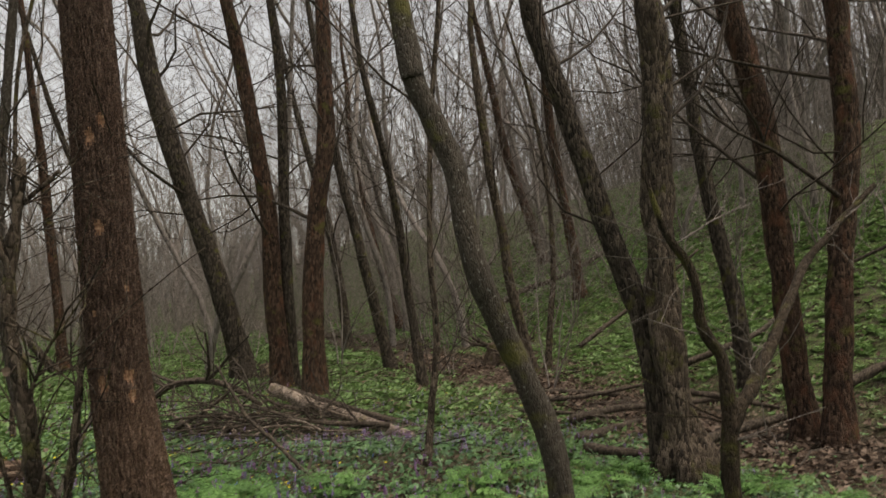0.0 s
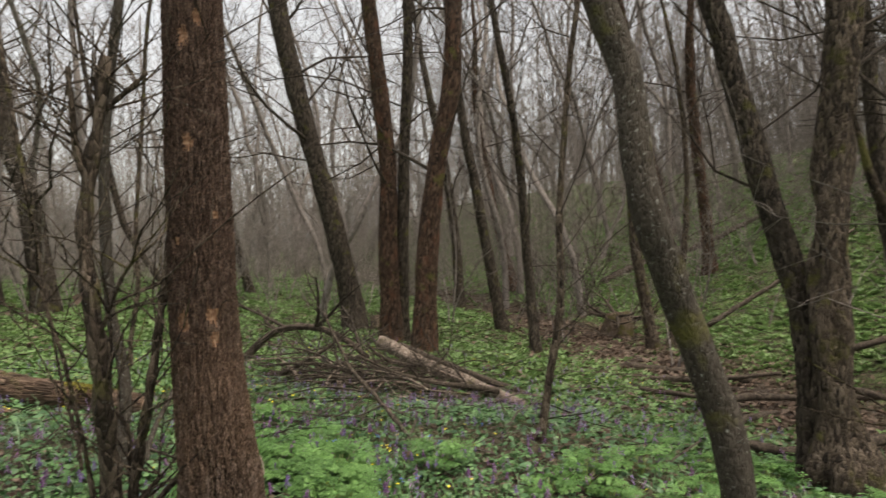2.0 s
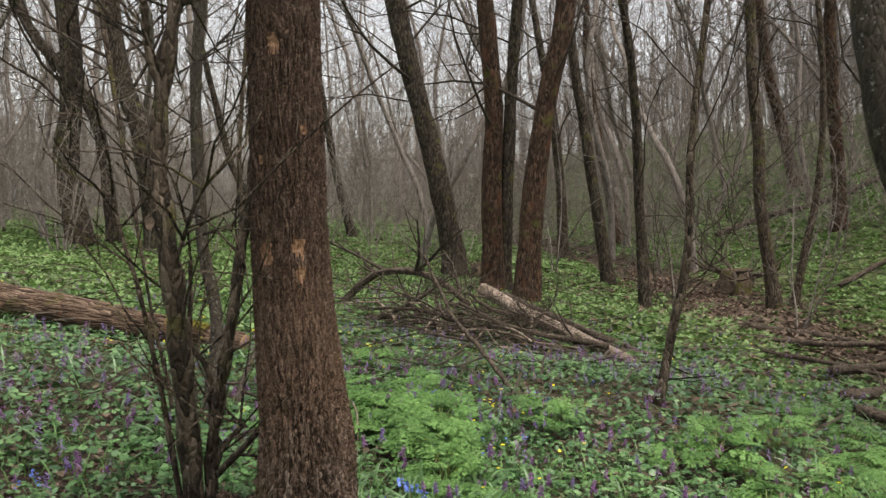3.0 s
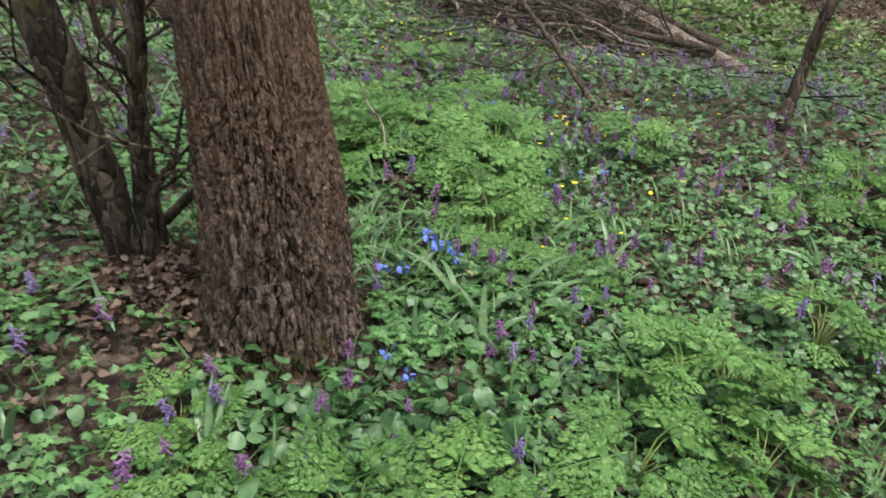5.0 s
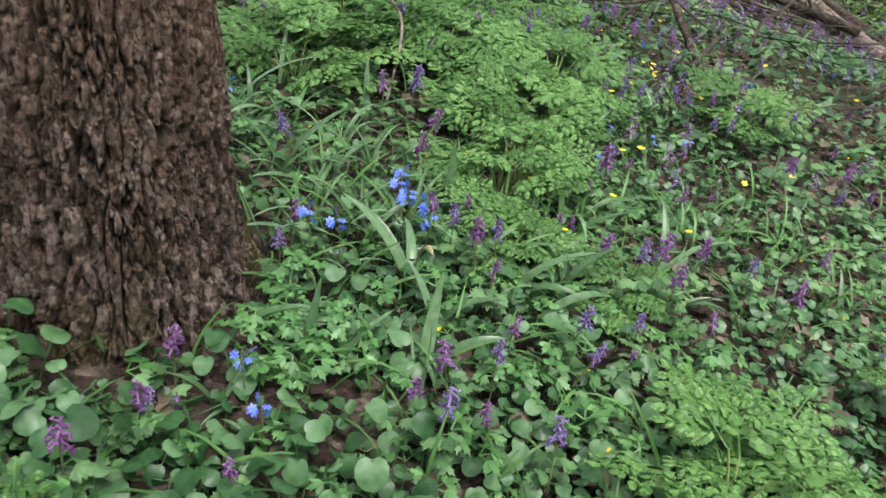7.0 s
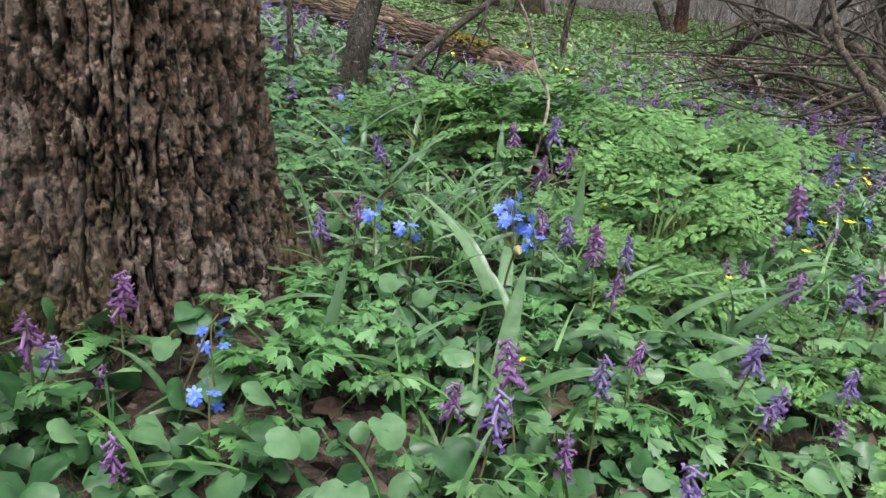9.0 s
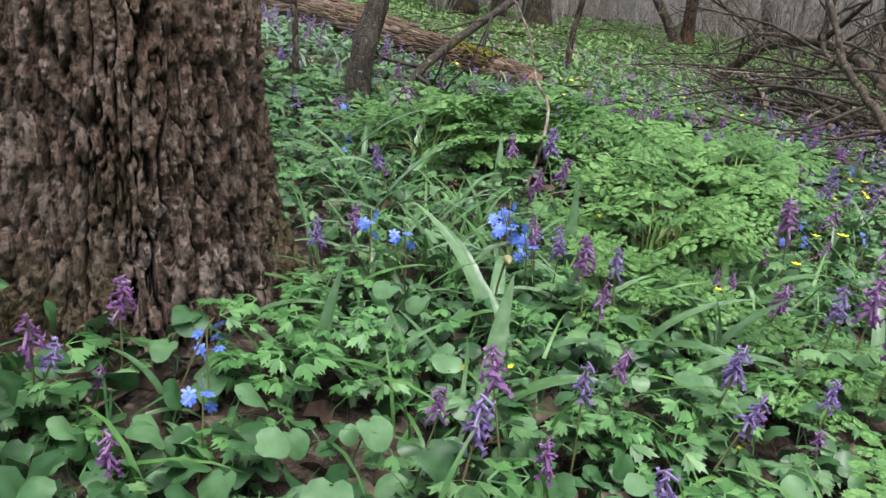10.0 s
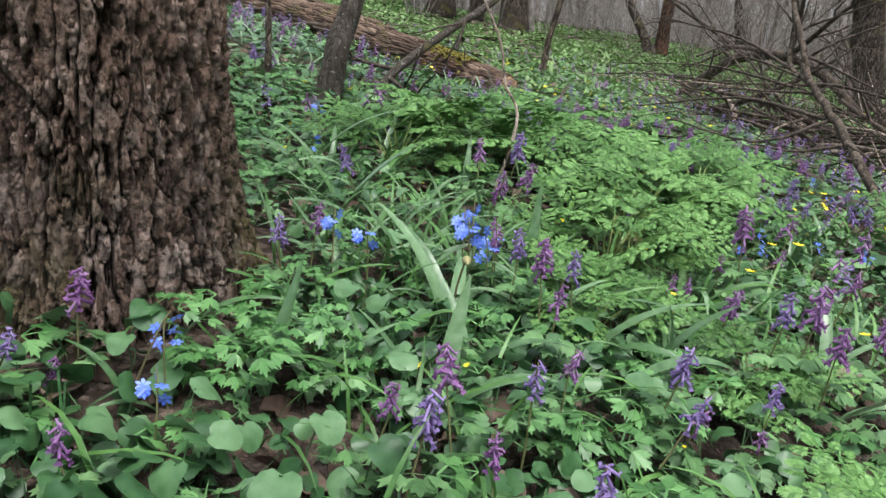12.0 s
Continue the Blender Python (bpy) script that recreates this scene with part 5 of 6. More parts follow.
def tube_flower(detail=True):
    """One spurred tube flower, lying along +y, with flared upper and lower lips; the spike it belongs to is 1 long."""
    m = 5 if detail else 3
    st = np.array([(-0.20, 0.13, 0.010), (-0.15, 0.12, 0.027), (-0.05, 0.08, 0.037), (0.04, 0.045, 0.035), (0.13, 0.012, 0.032), (0.18, 0.0, 0.042)])
    if not detail:
        st = st[[0, 2, 5]]
    th = np.arange(m) * 2 * math.pi / m
    tv = np.concatenate([np.stack([r * np.cos(th), np.full(m, y), z + r * np.sin(th) * 1.25], 1) for y, z, r in st])
    k = np.arange(len(st) - 1)[:, None] * m
    c = np.arange(m)[None]
    d = (c + 1) % m
    q = np.stack([k + c, k + d, k + m + d, k + m + c], -1).reshape(-1, 4)
    body = tv, np.concatenate([q[:, [0, 1, 2]], q[:, [0, 2, 3]]])
    lip = fan([(-0.03, 0), (0.03, 0), (0.072, 0.045), (0.062, 0.085), (0.0, 0.072), (-0.062, 0.085), (-0.072, 0.045)] if detail else [(-0.05, 0), (0.05, 0), (0.08, 0.09), (-0.08, 0.09)], 1.5)
    return join(body, moved(lip, rotation(1.0, 0, 0), (0, 0.155, 0.035)), moved(lip, rotation(-0.75, 0, 0) * 1.1, (0, 0.155, -0.035)))


def whorl(seed, flowers):
    """Turns, sizes and places of the flowers about a spike 1 long."""
    rand = np.random.default_rng(seed)
    out = []
    for i in range(flowers):
        z = 0.04 + 0.86 * i / flowers
        s = (1.22 - 0.55 * z) * rand.uniform(0.82, 1.12)
        r = rotation(rand.normal(-0.25, 0.3), rand.normal(0, 0.2), i * 2.4 + rand.normal(0, 0.25)) * s
        out.append((r, r @ np.array([0, 0.08, 0]) + [0, 0, z]))
    return out


def raceme(seed, flowers=14, detail=True):
    """Spike of spurred tube flowers, 1 long, about its stem."""
    return join(*[moved(tube_flower(detail), r, p) for r, p in whorl(seed, flowers)])


def star(petals, wide=0.16, open_up=0.35):
    """Open flower of separate petals, 1 across."""
    out = []
    for i in range(petals):
        p = fan([(0, 0.02), (wide, 0.28), (wide * 0.7, 0.44), (0, 0.52), (-wide * 0.7, 0.44), (-wide, 0.28)], -0.25)
        out.append(moved(p, rotation(open_up, 0, i * 2 * math.pi / petals)))
    return join(*out)


def geo_of(*shapes):
    g = Geo()
    for s in shapes:
        g.add(s[0], *s[1:])
    return g


def stem_geo(pts, r0, r1, sides=5):
    g = Geo()
    line = smooth_line(pts, 8)
    tube(g, line, np.linspace(r0, r1, 8), sides)
    return g


def seat(x, y, dz=0.0):
    return float(ground(x, y)) + dz


def moss_cushion(root):
    """A cushion of yellow-green moss on top of the log near its sawn end."""
    rand, g = np.random.default_rng(44), Geo()
    t = np.linspace(0, 2 * math.pi, 6, endpoint=False)
    tuft = fan(np.column_stack([0.5 * np.cos(t), 0.5 * np.sin(t)]), -1.2)
    n = 900
    u, a = rand.uniform(0, 1, n) ** 0.8, rand.normal(0.1, 0.5, n)
    x, r = -4.25 + 0.42 * u, 0.118 - 0.014 * u
    place = np.stack([x, 5.78 + r * np.sin(a), 0.138 - 0.032 * u + r * np.cos(a)], 1) - np.array(root.matrix_basis.translation)
    scatter(g, tuft, turns(n, rand, 0.8, (0.008, 0.026)), place)
    part("moss", g, MOSS, root, "yellow-green moss cushion")


MOSS = leafy("moss_cushion", (0.030, 0.026, 0.006), (0.105, 0.094, 0.018), (0.200, 0.175, 0.040), 0.9, 0.1, spec=0.1)
moss_cushion(big_log)


# shared leaf meshes
CORY_LEAF_MESH = [geo_of(moved(cut_leaf(0.8, 3, 1.05), np.eye(3) * 0.075)).mesh("leaf", CORYLEAF) for _ in range(1)]


FLOWER = {m.name: geo_of(tube_flower()).mesh("flower", m) for m in (PURPLE, MAUVE)}


def corydalis_kinds():
    kinds = []
    for i, (mat, h, spike, n) in enumerate(((PURPLE, 0.130, 0.050, 15), (MAUVE, 0.140, 0.056, 17), (PURPLE, 0.112, 0.042, 12), (PURPLE, 0.145, 0.060, 19), (MAUVE, 0.125, 0.048, 14))):
        rand = np.random.default_rng(400 + i)
        root = thing("corydalis", "corydalis with a loose spike of purple flowers" if mat is PURPLE else "corydalis with a loose spike of blue-mauve flowers",
                     "wildflower", "corydalis flowers")
        lean = rand.normal(0, 0.012, 2)
        part("stem", stem_geo([(0, 0, -0.02), (lean[0] * 0.4, lean[1] * 0.4, h * 0.5), (lean[0], lean[1], h), (lean[0] * 1.3, lean[1] * 1.3, h + spike * 0.95)], 0.0018, 0.0010), STALK, root)
        for r, p in whorl(410 + i, n):
            ob = new("flower", FLOWER[mat.name])
            ob.parent = root
            ob.matrix_basis = Matrix.LocRotScale(Vector(p) * spike + Vector((lean[0], lean[1], h)), None, None) @ Matrix((r * spike).tolist()).to_4x4()
        for k in range(2):
            ob = new("leaf", CORY_LEAF_MESH[0])
            ob.parent = root
            a = rand.uniform(0, 360)
            ob.matrix_basis = pose(lean[0] * 0.5, lean[1] * 0.5, h * (0.45 + 0.25 * k), rand.uniform(-5, 25), 0, a)
        kinds.append(root)
    return kinds


def place_all(kinds, spots, rand, size=(0.85, 1.2), tilt=6, dz=0.0):
    for i, (x, y) in enumerate(spots):
        m = pose(x, y, seat(x, y, dz), rand.normal(0, tilt), rand.normal(0, tilt), rand.uniform(0, 360))
        s = rand.uniform(*size)
        ob = copy_thing(kinds[i % len(kinds)], m) if i >= len(kinds) else kinds[i]
        ob.matrix_basis = m @ Matrix.Diagonal((s, s, s, 1))


CORYDALIS = [(-1.07, 3.12), (-1.02, 3.06), (-0.94, 3.33), (-1.32, 3.62), (-1.12, 3.44), (-0.84, 3.58), (-0.80, 3.58), (-0.74, 3.52), (-0.70, 3.19), (-0.66, 3.29), (-0.62, 3.27), (-0.69, 3.06),
    (-0.68, 3.13), (-0.62, 3.04), (-0.67, 2.98), (-0.88, 2.78), (-0.94, 2.82), (-0.93, 2.74), (-0.91, 2.75), (-0.59, 3.38), (-0.57, 3.36), (-0.66, 3.51), (-0.64, 3.55), (-1.36, 5.13), (-1.89, 5.44), (-1.83, 5.15),
    (-2.21, 5.33), (-2.06, 5.05), (-2.02, 3.90), (-2.25, 3.96), (-4.74, 5.36), (-2.22, 3.59), (-2.91, 3.99), (-3.84, 4.38), (-1.07, 4.29), (-1.00, 4.23), (-1.42, 4.85), (-0.89, 3.94), (-1.99, 4.22), (-5.58, 7.07), (-5.58, 7.88)]
FURTHER = [(-1.05, 2.60), (-0.90, 2.66), (-0.74, 2.70), (-0.77, 2.78), (-0.54, 3.06), (-0.19, 3.57), (-0.22, 3.47), (-0.26, 3.86), (-0.13, 3.94),
    (-0.41, 3.66), (-0.41, 3.93), (-0.52, 3.77), (-0.60, 3.67), (-0.59, 3.52), (-0.72, 3.83), (-0.71, 4.05), (-0.49, 4.39), (-0.84, 3.78), (-0.86, 3.74),
    (-0.96, 3.43), (-1.31, 3.68), (-1.21, 3.56), (-0.95, 4.60), (-0.84, 4.97), (-0.82, 4.71), (-0.68, 4.97), (-0.61, 5.19), (-0.30, 4.29), (-0.25, 4.47),
    (-0.47, 3.52), (-1.36, 2.35), (-1.32, 2.45), (-1.45, 2.54), (-1.42, 2.45), (-1.05, 2.51), (-1.02, 2.44), (-0.93, 2.52), (-0.86, 2.56), (-1.02, 2.31),
    (-0.50, 2.72), (-0.56, 2.74), (-1.06, 2.63), (-1.94, 2.74), (-1.97, 2.84), (-1.61, 5.82), (-1.61, 5.28), (-2.98, 4.27), (-3.10, 6.34), (-3.45, 5.72)]
rand = np.random.default_rng(81)
spots = CORYDALIS + FURTHER
while len(spots) < 150:
    x, y = rand.uniform(-2.6, -0.3), rand.uniform(3.8, 6.2)
    if vnoise(x * 1.9 + 14, y * 1.9) > 0.45:
        spots.append((x, y))
while len(spots) < 215:
    x, y = rand.uniform(-2.6, 1.0), rand.uniform(2.2, 5.6)
    if math.hypot(x + 1.2, y - 2.9) > 0.36 and math.hypot(x + 0.28, y - 2.73) > 0.42 and vnoise(x * 1.3 + 4, y * 1.3) > 0.42:
        spots.append((x, y))
kinds = corydalis_kinds()
close = [q for q in spots if math.hypot(q[0] + 0.27, q[1] - 2.73) < 0.75]
place_all(kinds, close, rand, (0.52, 0.74), 9)
for q in spots:
    if q not in close:
        k, kind = rand.uniform(0.62, 0.92), kinds[rand.integers(0, 5)]
        k /= kind.scale.x
        copy_thing(kind, pose(*q, seat(*q), rand.normal(0, 8), rand.normal(0, 8), rand.uniform(0, 360)) @ Matrix.Diagonal((k, k, k * 1.1, 1)))


def squill_kinds():
    kinds = []
    for i, n in enumerate((3, 4, 6)):
        rand = np.random.default_rng(430 + i)
        root = thing("squill", "small blue star-flowered squill on a thin stem", "wildflower", "blue squills")
        part("stem", stem_geo([(0, 0, -0.02), (0.004, 0, 0.06), (0.010, 0.004, 0.115), (0.015, 0.006, 0.130)], 0.0014, 0.0008), STALK, root)
        for k in range(n):
            a = rand.uniform(0, 6.28)
            p = np.array([0.012 + 0.011 * math.cos(a), 0.005 + 0.011 * math.sin(a), 0.098 + 0.022 * k / max(n - 1, 1)])
            part("flower", geo_of(moved(star(6, 0.13, -0.1), rotation(rand.normal(-0.75, 0.4), 0, a) * 0.0165, p)), BLUE, root)
        for k in range(2):
            b = blade_leaf(440 + 3 * i + k, 0.085, 1.2)
            part("leaf", geo_of(moved(b, rotation(0, 0, rand.uniform(0, 6.28)) * 0.11, (0, 0, 0))), BLADE, root)
        kinds.append(root)
    return kinds


SQUILLS = [(-0.91, 2.85), (-0.88, 2.88), (-0.81, 2.84), (-1.56, 3.42), (-1.08, 3.97), (-1.06, 3.97), (-0.97, 3.88), (-1.02, 4.10), (-0.93, 4.04), (-0.93, 3.95), (-0.90, 4.18),
    (-1.33, 5.09), (-1.09, 4.78), (-1.00, 5.19), (-0.86, 4.33), (-0.75, 5.58), (-1.32, 4.62), (-0.91, 5.09), (-2.05, 2.61), (-2.05, 2.69), (-2.10, 2.70), (-1.45, 4.60), (-1.20, 4.90)]
squills = squill_kinds()
place_all(squills, SQUILLS, np.random.default_rng(82), (0.70, 0.92), 10)
for x, y in ((-1.04, 3.35), (-1.06, 3.38), (-1.00, 3.33), (-1.01, 3.345), (-0.94, 3.31), (-0.97, 3.35), (-1.05, 3.14), (-1.01, 3.17), (-1.80, 3.55), (-1.60, 4.74), (-1.58, 4.79), (-1.65, 5.22), (-1.54, 4.84)):
    copy_thing(squills[2], pose(x, y, seat(x, y), 0, 0, 900 * x)).scale = (0.95, 0.95, 0.95)


def celandine_kinds():
    kinds = []
    for i in range(3):
        rand = np.random.default_rng(450 + i)
        root = thing("celandine", "bright yellow celandine flower on a short stalk", "wildflower", "yellow celandines")
        h = 0.06 + 0.02 * i
        part("stem", stem_geo([(0, 0, -0.02), (0.004, 0, h * 0.5), (0.008, 0.003, h)], 0.0013, 0.0009), STALK, root)
        part("flower", geo_of(moved(star(8 if i else 6, 0.11, (0.25, 0.6, 0.95)[i]), rotation(rand.normal(0, 0.3), rand.normal(0, 0.3), 0) * (0.026 - 0.003 * i), (0.008, 0.003, h))), YELLOW, root)
        kinds.append(root)
    return kinds


CELANDINES = [(-0.84, 3.06), (-0.80, 3.16), (-0.60, 3.26), (-1.66, 3.39), (-1.79, 3.47), (-1.64, 3.52), (-1.59, 3.51), (-1.37, 3.46), (-1.40, 3.53), (-1.12, 3.29), (-3.24, 6.28), (-2.99, 6.30), (-2.90, 6.04), (-1.23, 4.59),
    (-1.01, 4.32), (-0.93, 4.00), (-1.60, 4.25), (-4.05, 6.73), (-3.50, 6.41), (-4.70, 7.25), (-4.48, 7.64),
    (-1.74, 3.44), (-5.17, 8.68), (-6.89, 9.70), (-4.98, 8.09), (-3.22, 6.77), (-1.57, 5.99), (-1.40, 3.52), (-0.81, 3.10), (-0.56, 2.92),
    (-0.58, 2.87), (-0.51, 3.16), (-0.38, 3.72), (-0.47, 4.08), (-0.45, 4.20), (-1.50, 5.09), (-1.53, 5.00), (-1.08, 4.54), (-1.13, 5.46), (-0.94, 5.55),
    (-0.53, 4.92), (-1.89, 4.68), (-1.89, 4.54), (-0.26, 4.20)]
rand = np.random.default_rng(83)
while len(CELANDINES) < 58:
    x, y = rand.uniform(-3.6, 0.6), rand.uniform(3.4, 7.0)
    if vnoise(x * 1.1 + 14, y * 1.1) > 0.5:
        CELANDINES.append((x, y))
place_all(celandine_kinds(), CELANDINES, rand, (0.36, 0.52), 10, 0.02)


def chervil_kinds():
    leaves = [geo_of(ferny_leaf(460 + i, True, i > 2)).mesh("leaf", FERNY) for i in range(6)]
    kinds = []
    for i in range(4):
        rand = np.random.default_rng(470 + i)
        root = thing("cow_parsley", "lush clump of bright green ferny cow parsley leaves", "plant", "cow parsley clumps")
        n = 9 + i
        for k in range(n):
            a = 2.4 * k + rand.normal(0, 0.3)
            out, up, long = (0.03 + 0.055 * k / n), 0.05 + 0.085 * (1 - k / n) + rand.uniform(0, 0.03), rand.uniform(0.13, 0.20)
            way = np.array([-math.sin(a), math.cos(a), 0])
            tip = way * out + [0, 0, up]
            stalk = part("stalk", stem_geo([(0, 0, -0.02), tuple(way * out * 0.45 + [0, 0, up * 0.6]), tuple(tip)], 0.0034, 0.0016, 5), FRESH, root)
            ob = new("leaf", leaves[k % 3 + 3 * (i % 2)])
            ob.parent = root
            ob.matrix_basis = pose(*tip, rand.uniform(0, 38), rand.normal(0, 12), math.degrees(a)) @ Matrix.Diagonal((long, long, long, 1))
        kinds.append(root)
    return kinds


CHERVIL = [(-1.63, 3.65), (-1.70, 3.86), (-1.83, 4.18), (-1.58, 4.17), (-1.69, 4.50), (-1.56, 4.54), (-1.19, 3.95), (-1.28, 4.32),
           (-1.16, 3.92), (-1.30, 4.05), (-0.28, 3.31),  (-0.74, 2.53), (-0.61, 2.62), (-0.36, 3.22), (-0.39, 2.91), (-0.18, 3.07),
           (-0.10, 3.71), (-0.21, 4.65), (-0.02, 4.95), (0.45, 6.73), (0.13, 4.83), (0.81, 6.39), (-0.85, 4.76), (0.58, 4.93), (1.00, 5.83), (0.0, 5.31), (-1.79, 3.99), (-1.43, 4.17), (-2.01, 4.58),
           (-1.61, 4.59), (-1.02, 3.66), (0.3, 5.6), (0.7, 5.4), (1.2, 6.3), (0.9, 4.6), (0.2, 4.4), (1.4, 5.2), (1.3, 4.7), (0.5, 4.2), (1.9, 5.9), (2.3, 6.2), (2.6, 5.6), (0.9, 3.8), (0.3, 3.6), (-2.36, 5.78)]
rand = np.random.default_rng(84)
chervil = chervil_kinds()
place_all(chervil[1::2], [q for q in CHERVIL if q[1] < 3.75], rand, (0.65, 0.92), 5)
for x, y in CHERVIL:
    if y >= 3.75:
        s = rand.uniform(0.75, 1.15)
        copy_thing(chervil[rand.integers(0, 4)], pose(x, y, seat(x, y), 0, 0, rand.uniform(0, 360))).scale = (s, s, s)

for x, y, k in ((-0.86, 3.44, 0.55), (-0.95, 3.47, 0.50), (-0.66, 3.50, 0.50), (-1.10, 2.53, 0.50), (-1.02, 2.45, 0.45)):
    copy_thing(chervil[1], pose(x, y, seat(x, y), 0, 0, 50 * x)).scale = (k, k, k)

# tall lush clumps
for i, (x, y) in enumerate(((-1.45, 4.45), (-1.75, 5.05))):
    chervil[2 * i].matrix_basis = pose(x, y, seat(x, y), 0, 0, 70 * x)
for x, y, s in ((-1.50, 4.20, 1.15), (-1.02, 3.72, 0.92)):
    copy_thing(chervil[2], pose(x, y, seat(x, y), 0, 0, 70 * x)).scale = (s * 0.8, s * 0.8, s)


def tulip_kinds():
    kinds = []
    for i in range(7):
        rand = np.random.default_rng(480 + i)
        root = thing("wild_tulip", "wild tulip with broad grey-green arching leaves" if i else "wild tulip with grey-green leaves and a nodding bud", "plant", "wild tulips")
        for k in range(3 if i != 2 else 2):
            b = blade_leaf(490 + 4 * i + k, rand.uniform(0.07, 0.10), rand.uniform(0.35, 1.25))
            part("leaf", geo_of(moved(b, rotation(0, 0, rand.uniform(0, 6.28)) * rand.uniform(0.16, 0.24))), BLADE, root)
        if i == 0:
            part("stem", stem_geo([(0, 0, 0), (0.005, 0, 0.08), (0.015, 0.01, 0.13), (0.035, 0.02, 0.145)], 0.0018, 0.0014), STALK, root)
            g = Geo()
            tube(g, smooth_line([(0.035, 0.02, 0.145), (0.05, 0.028, 0.150), (0.068, 0.037, 0.152)], 6), [0.0015, 0.005, 0.006, 0.005, 0.003, 0.0006], 7)
            part("bud", g, BUD, root)
        kinds.append(root)
    return kinds


TULIPS = [(-1.18, 3.66), (-1.02, 3.99), (-0.97, 4.24), (-0.60, 3.62), (-0.35, 3.98), (-0.20, 3.30), (-1.00, 2.50), (-1.30, 2.35), (-1.50, 4.40), (-0.40, 4.60), (-2.00, 3.00), (-2.20, 3.40), (-0.10, 4.20), (-2.60, 3.60), (-1.50, 3.40)]
rand = np.random.default_rng(86)
while len(TULIPS) < 22:
    x, y = rand.uniform(-1.8, -0.7), rand.uniform(3.3, 4.3)
    if vnoise(x * 2.2 + 31, y * 2.2) > 0.45 and math.hypot(x + 1.17, y - 2.91) > 0.3:
        TULIPS.append((x, y))
tulips = tulip_kinds()
place_all(tulips[1:], TULIPS, np.random.default_rng(85), (0.6, 0.95), 8)
tulips[0].matrix_basis = pose(-0.90, 3.22, seat(-0.90, 3.22), 0, 0, -66) @ Matrix.Diagonal((0.9, 0.9, 0.9, 1))


def strap_plant(x, y, *leaves):
    """A wild tulip whose leaves are given as (bearing, length, width, bend)."""
    root = thing("wild_tulip", "wild tulip with long pale grey-green strap leaves", "plant", "wild tulips", pose(x, y, seat(x, y)))
    for k, (bearing, long, wide, bend) in enumerate(leaves):
        b = blade_leaf(int(700 + 100 * x + 10 * y + k), wide, bend, 0.18, 13)
        part("leaf", geo_of(moved(b, rotation(0, 0, radians(bearing)) * long, (0.004 * k, 0, 0))), BLADE, root)


strap_plant(-1.130, 3.120, (141, 0.14, 0.140, 0.10), (-50, 0.13, 0.130, 1.45))
strap_plant(-1.090, 3.170, (140, 0.14, 0.150, 0.30), (60, 0.10, 0.10, 1.0), (150, 0.15, 0.11, 1.25))
strap_plant(-1.290, 3.290, (-40, 0.21, 0.105, 0.50), (140, 0.15, 0.120, 1.2), (-60, 0.16, 0.09, 1.25))
strap_plant(-1.530, 3.360, (-42, 0.27, 0.055, 0.75), (120, 0.15, 0.10, 1.1))
strap_plant(-1.050, 3.270, (130, 0.15, 0.110, 0.45), (-20, 0.12, 0.12, 0.8), (-100, 0.13, 0.11, 1.3))
strap_plant(-1.010, 3.460, (50, 0.17, 0.110, -0.10))
strap_plant(-0.780, 3.110, (50, 0.16, 0.130, -0.12), (-46, 0.14, 0.13, 1.0))
strap_plant(-0.810, 3.110, (135, 0.13, 0.080, 0.55), (-120, 0.13, 0.10, 1.3))
strap_plant(-0.880, 2.970, (30, 0.15, 0.105, 0.05), (110, 0.13, 0.09, 1.2))
strap_plant(-0.800, 3.350, (-42, 0.19, 0.105, 0.80), (-70, 0.15, 0.10, 1.3), (60, 0.13, 0.10, 0.9))
strap_plant(-0.750, 3.410, (-36, 0.16, 0.120, 0.55), (150, 0.14, 0.09, 1.2))
strap_plant(-0.730, 3.330, (-40, 0.17, 0.110, 1.30), (-100, 0.13, 0.09, 1.2))
strap_plant(-0.830, 3.190, (-35, 0.14, 0.140, 1.10), (80, 0.13, 0.10, 0.5))
strap_plant(-0.890, 3.360, (-30, 0.13, 0.110, 0.70), (140, 0.13, 0.09, 1.1))
strap_plant(-0.980, 2.920, (-35, 0.16, 0.100, 1.05))
strap_plant(-0.860, 3.010, (-20, 0.13, 0.090, 0.70), (110, 0.14, 0.09, 1.1))
strap_plant(-1.500, 2.600, (-60, 0.15, 0.10, 1.2), (-30, 0.13, 0.10, 1.0))
strap_plant(-1.380, 2.630, (50, 0.12, 0.11, 0.2), (-120, 0.10, 0.10, 1.2))
strap_plant(-1.420, 3.680, (60, 0.16, 0.100, 0.20), (-60, 0.17, 0.09, 1.0))
strap_plant(-1.200, 3.900, (-45, 0.19, 0.10, 0.8), (120, 0.17, 0.11, 1.2))
strap_plant(-0.660, 3.700, (-45, 0.18, 0.09, 1.0), (40, 0.17, 0.10, 0.6))


TUFTS = [(-1.47, 3.34), (-1.27, 3.28), (-1.47, 3.47), (-1.24, 3.38), (-1.63, 3.5), (-1.18, 3.29), (-1.34, 3.5), (-1.2, 3.45), (-1.62, 3.39), (-1.13, 3.32), (-1.68, 3.65), (-1.03, 3.35), (-1.11, 3.21), (-1.0, 3.47), (-0.88, 3.39), (-0.87, 3.69)]


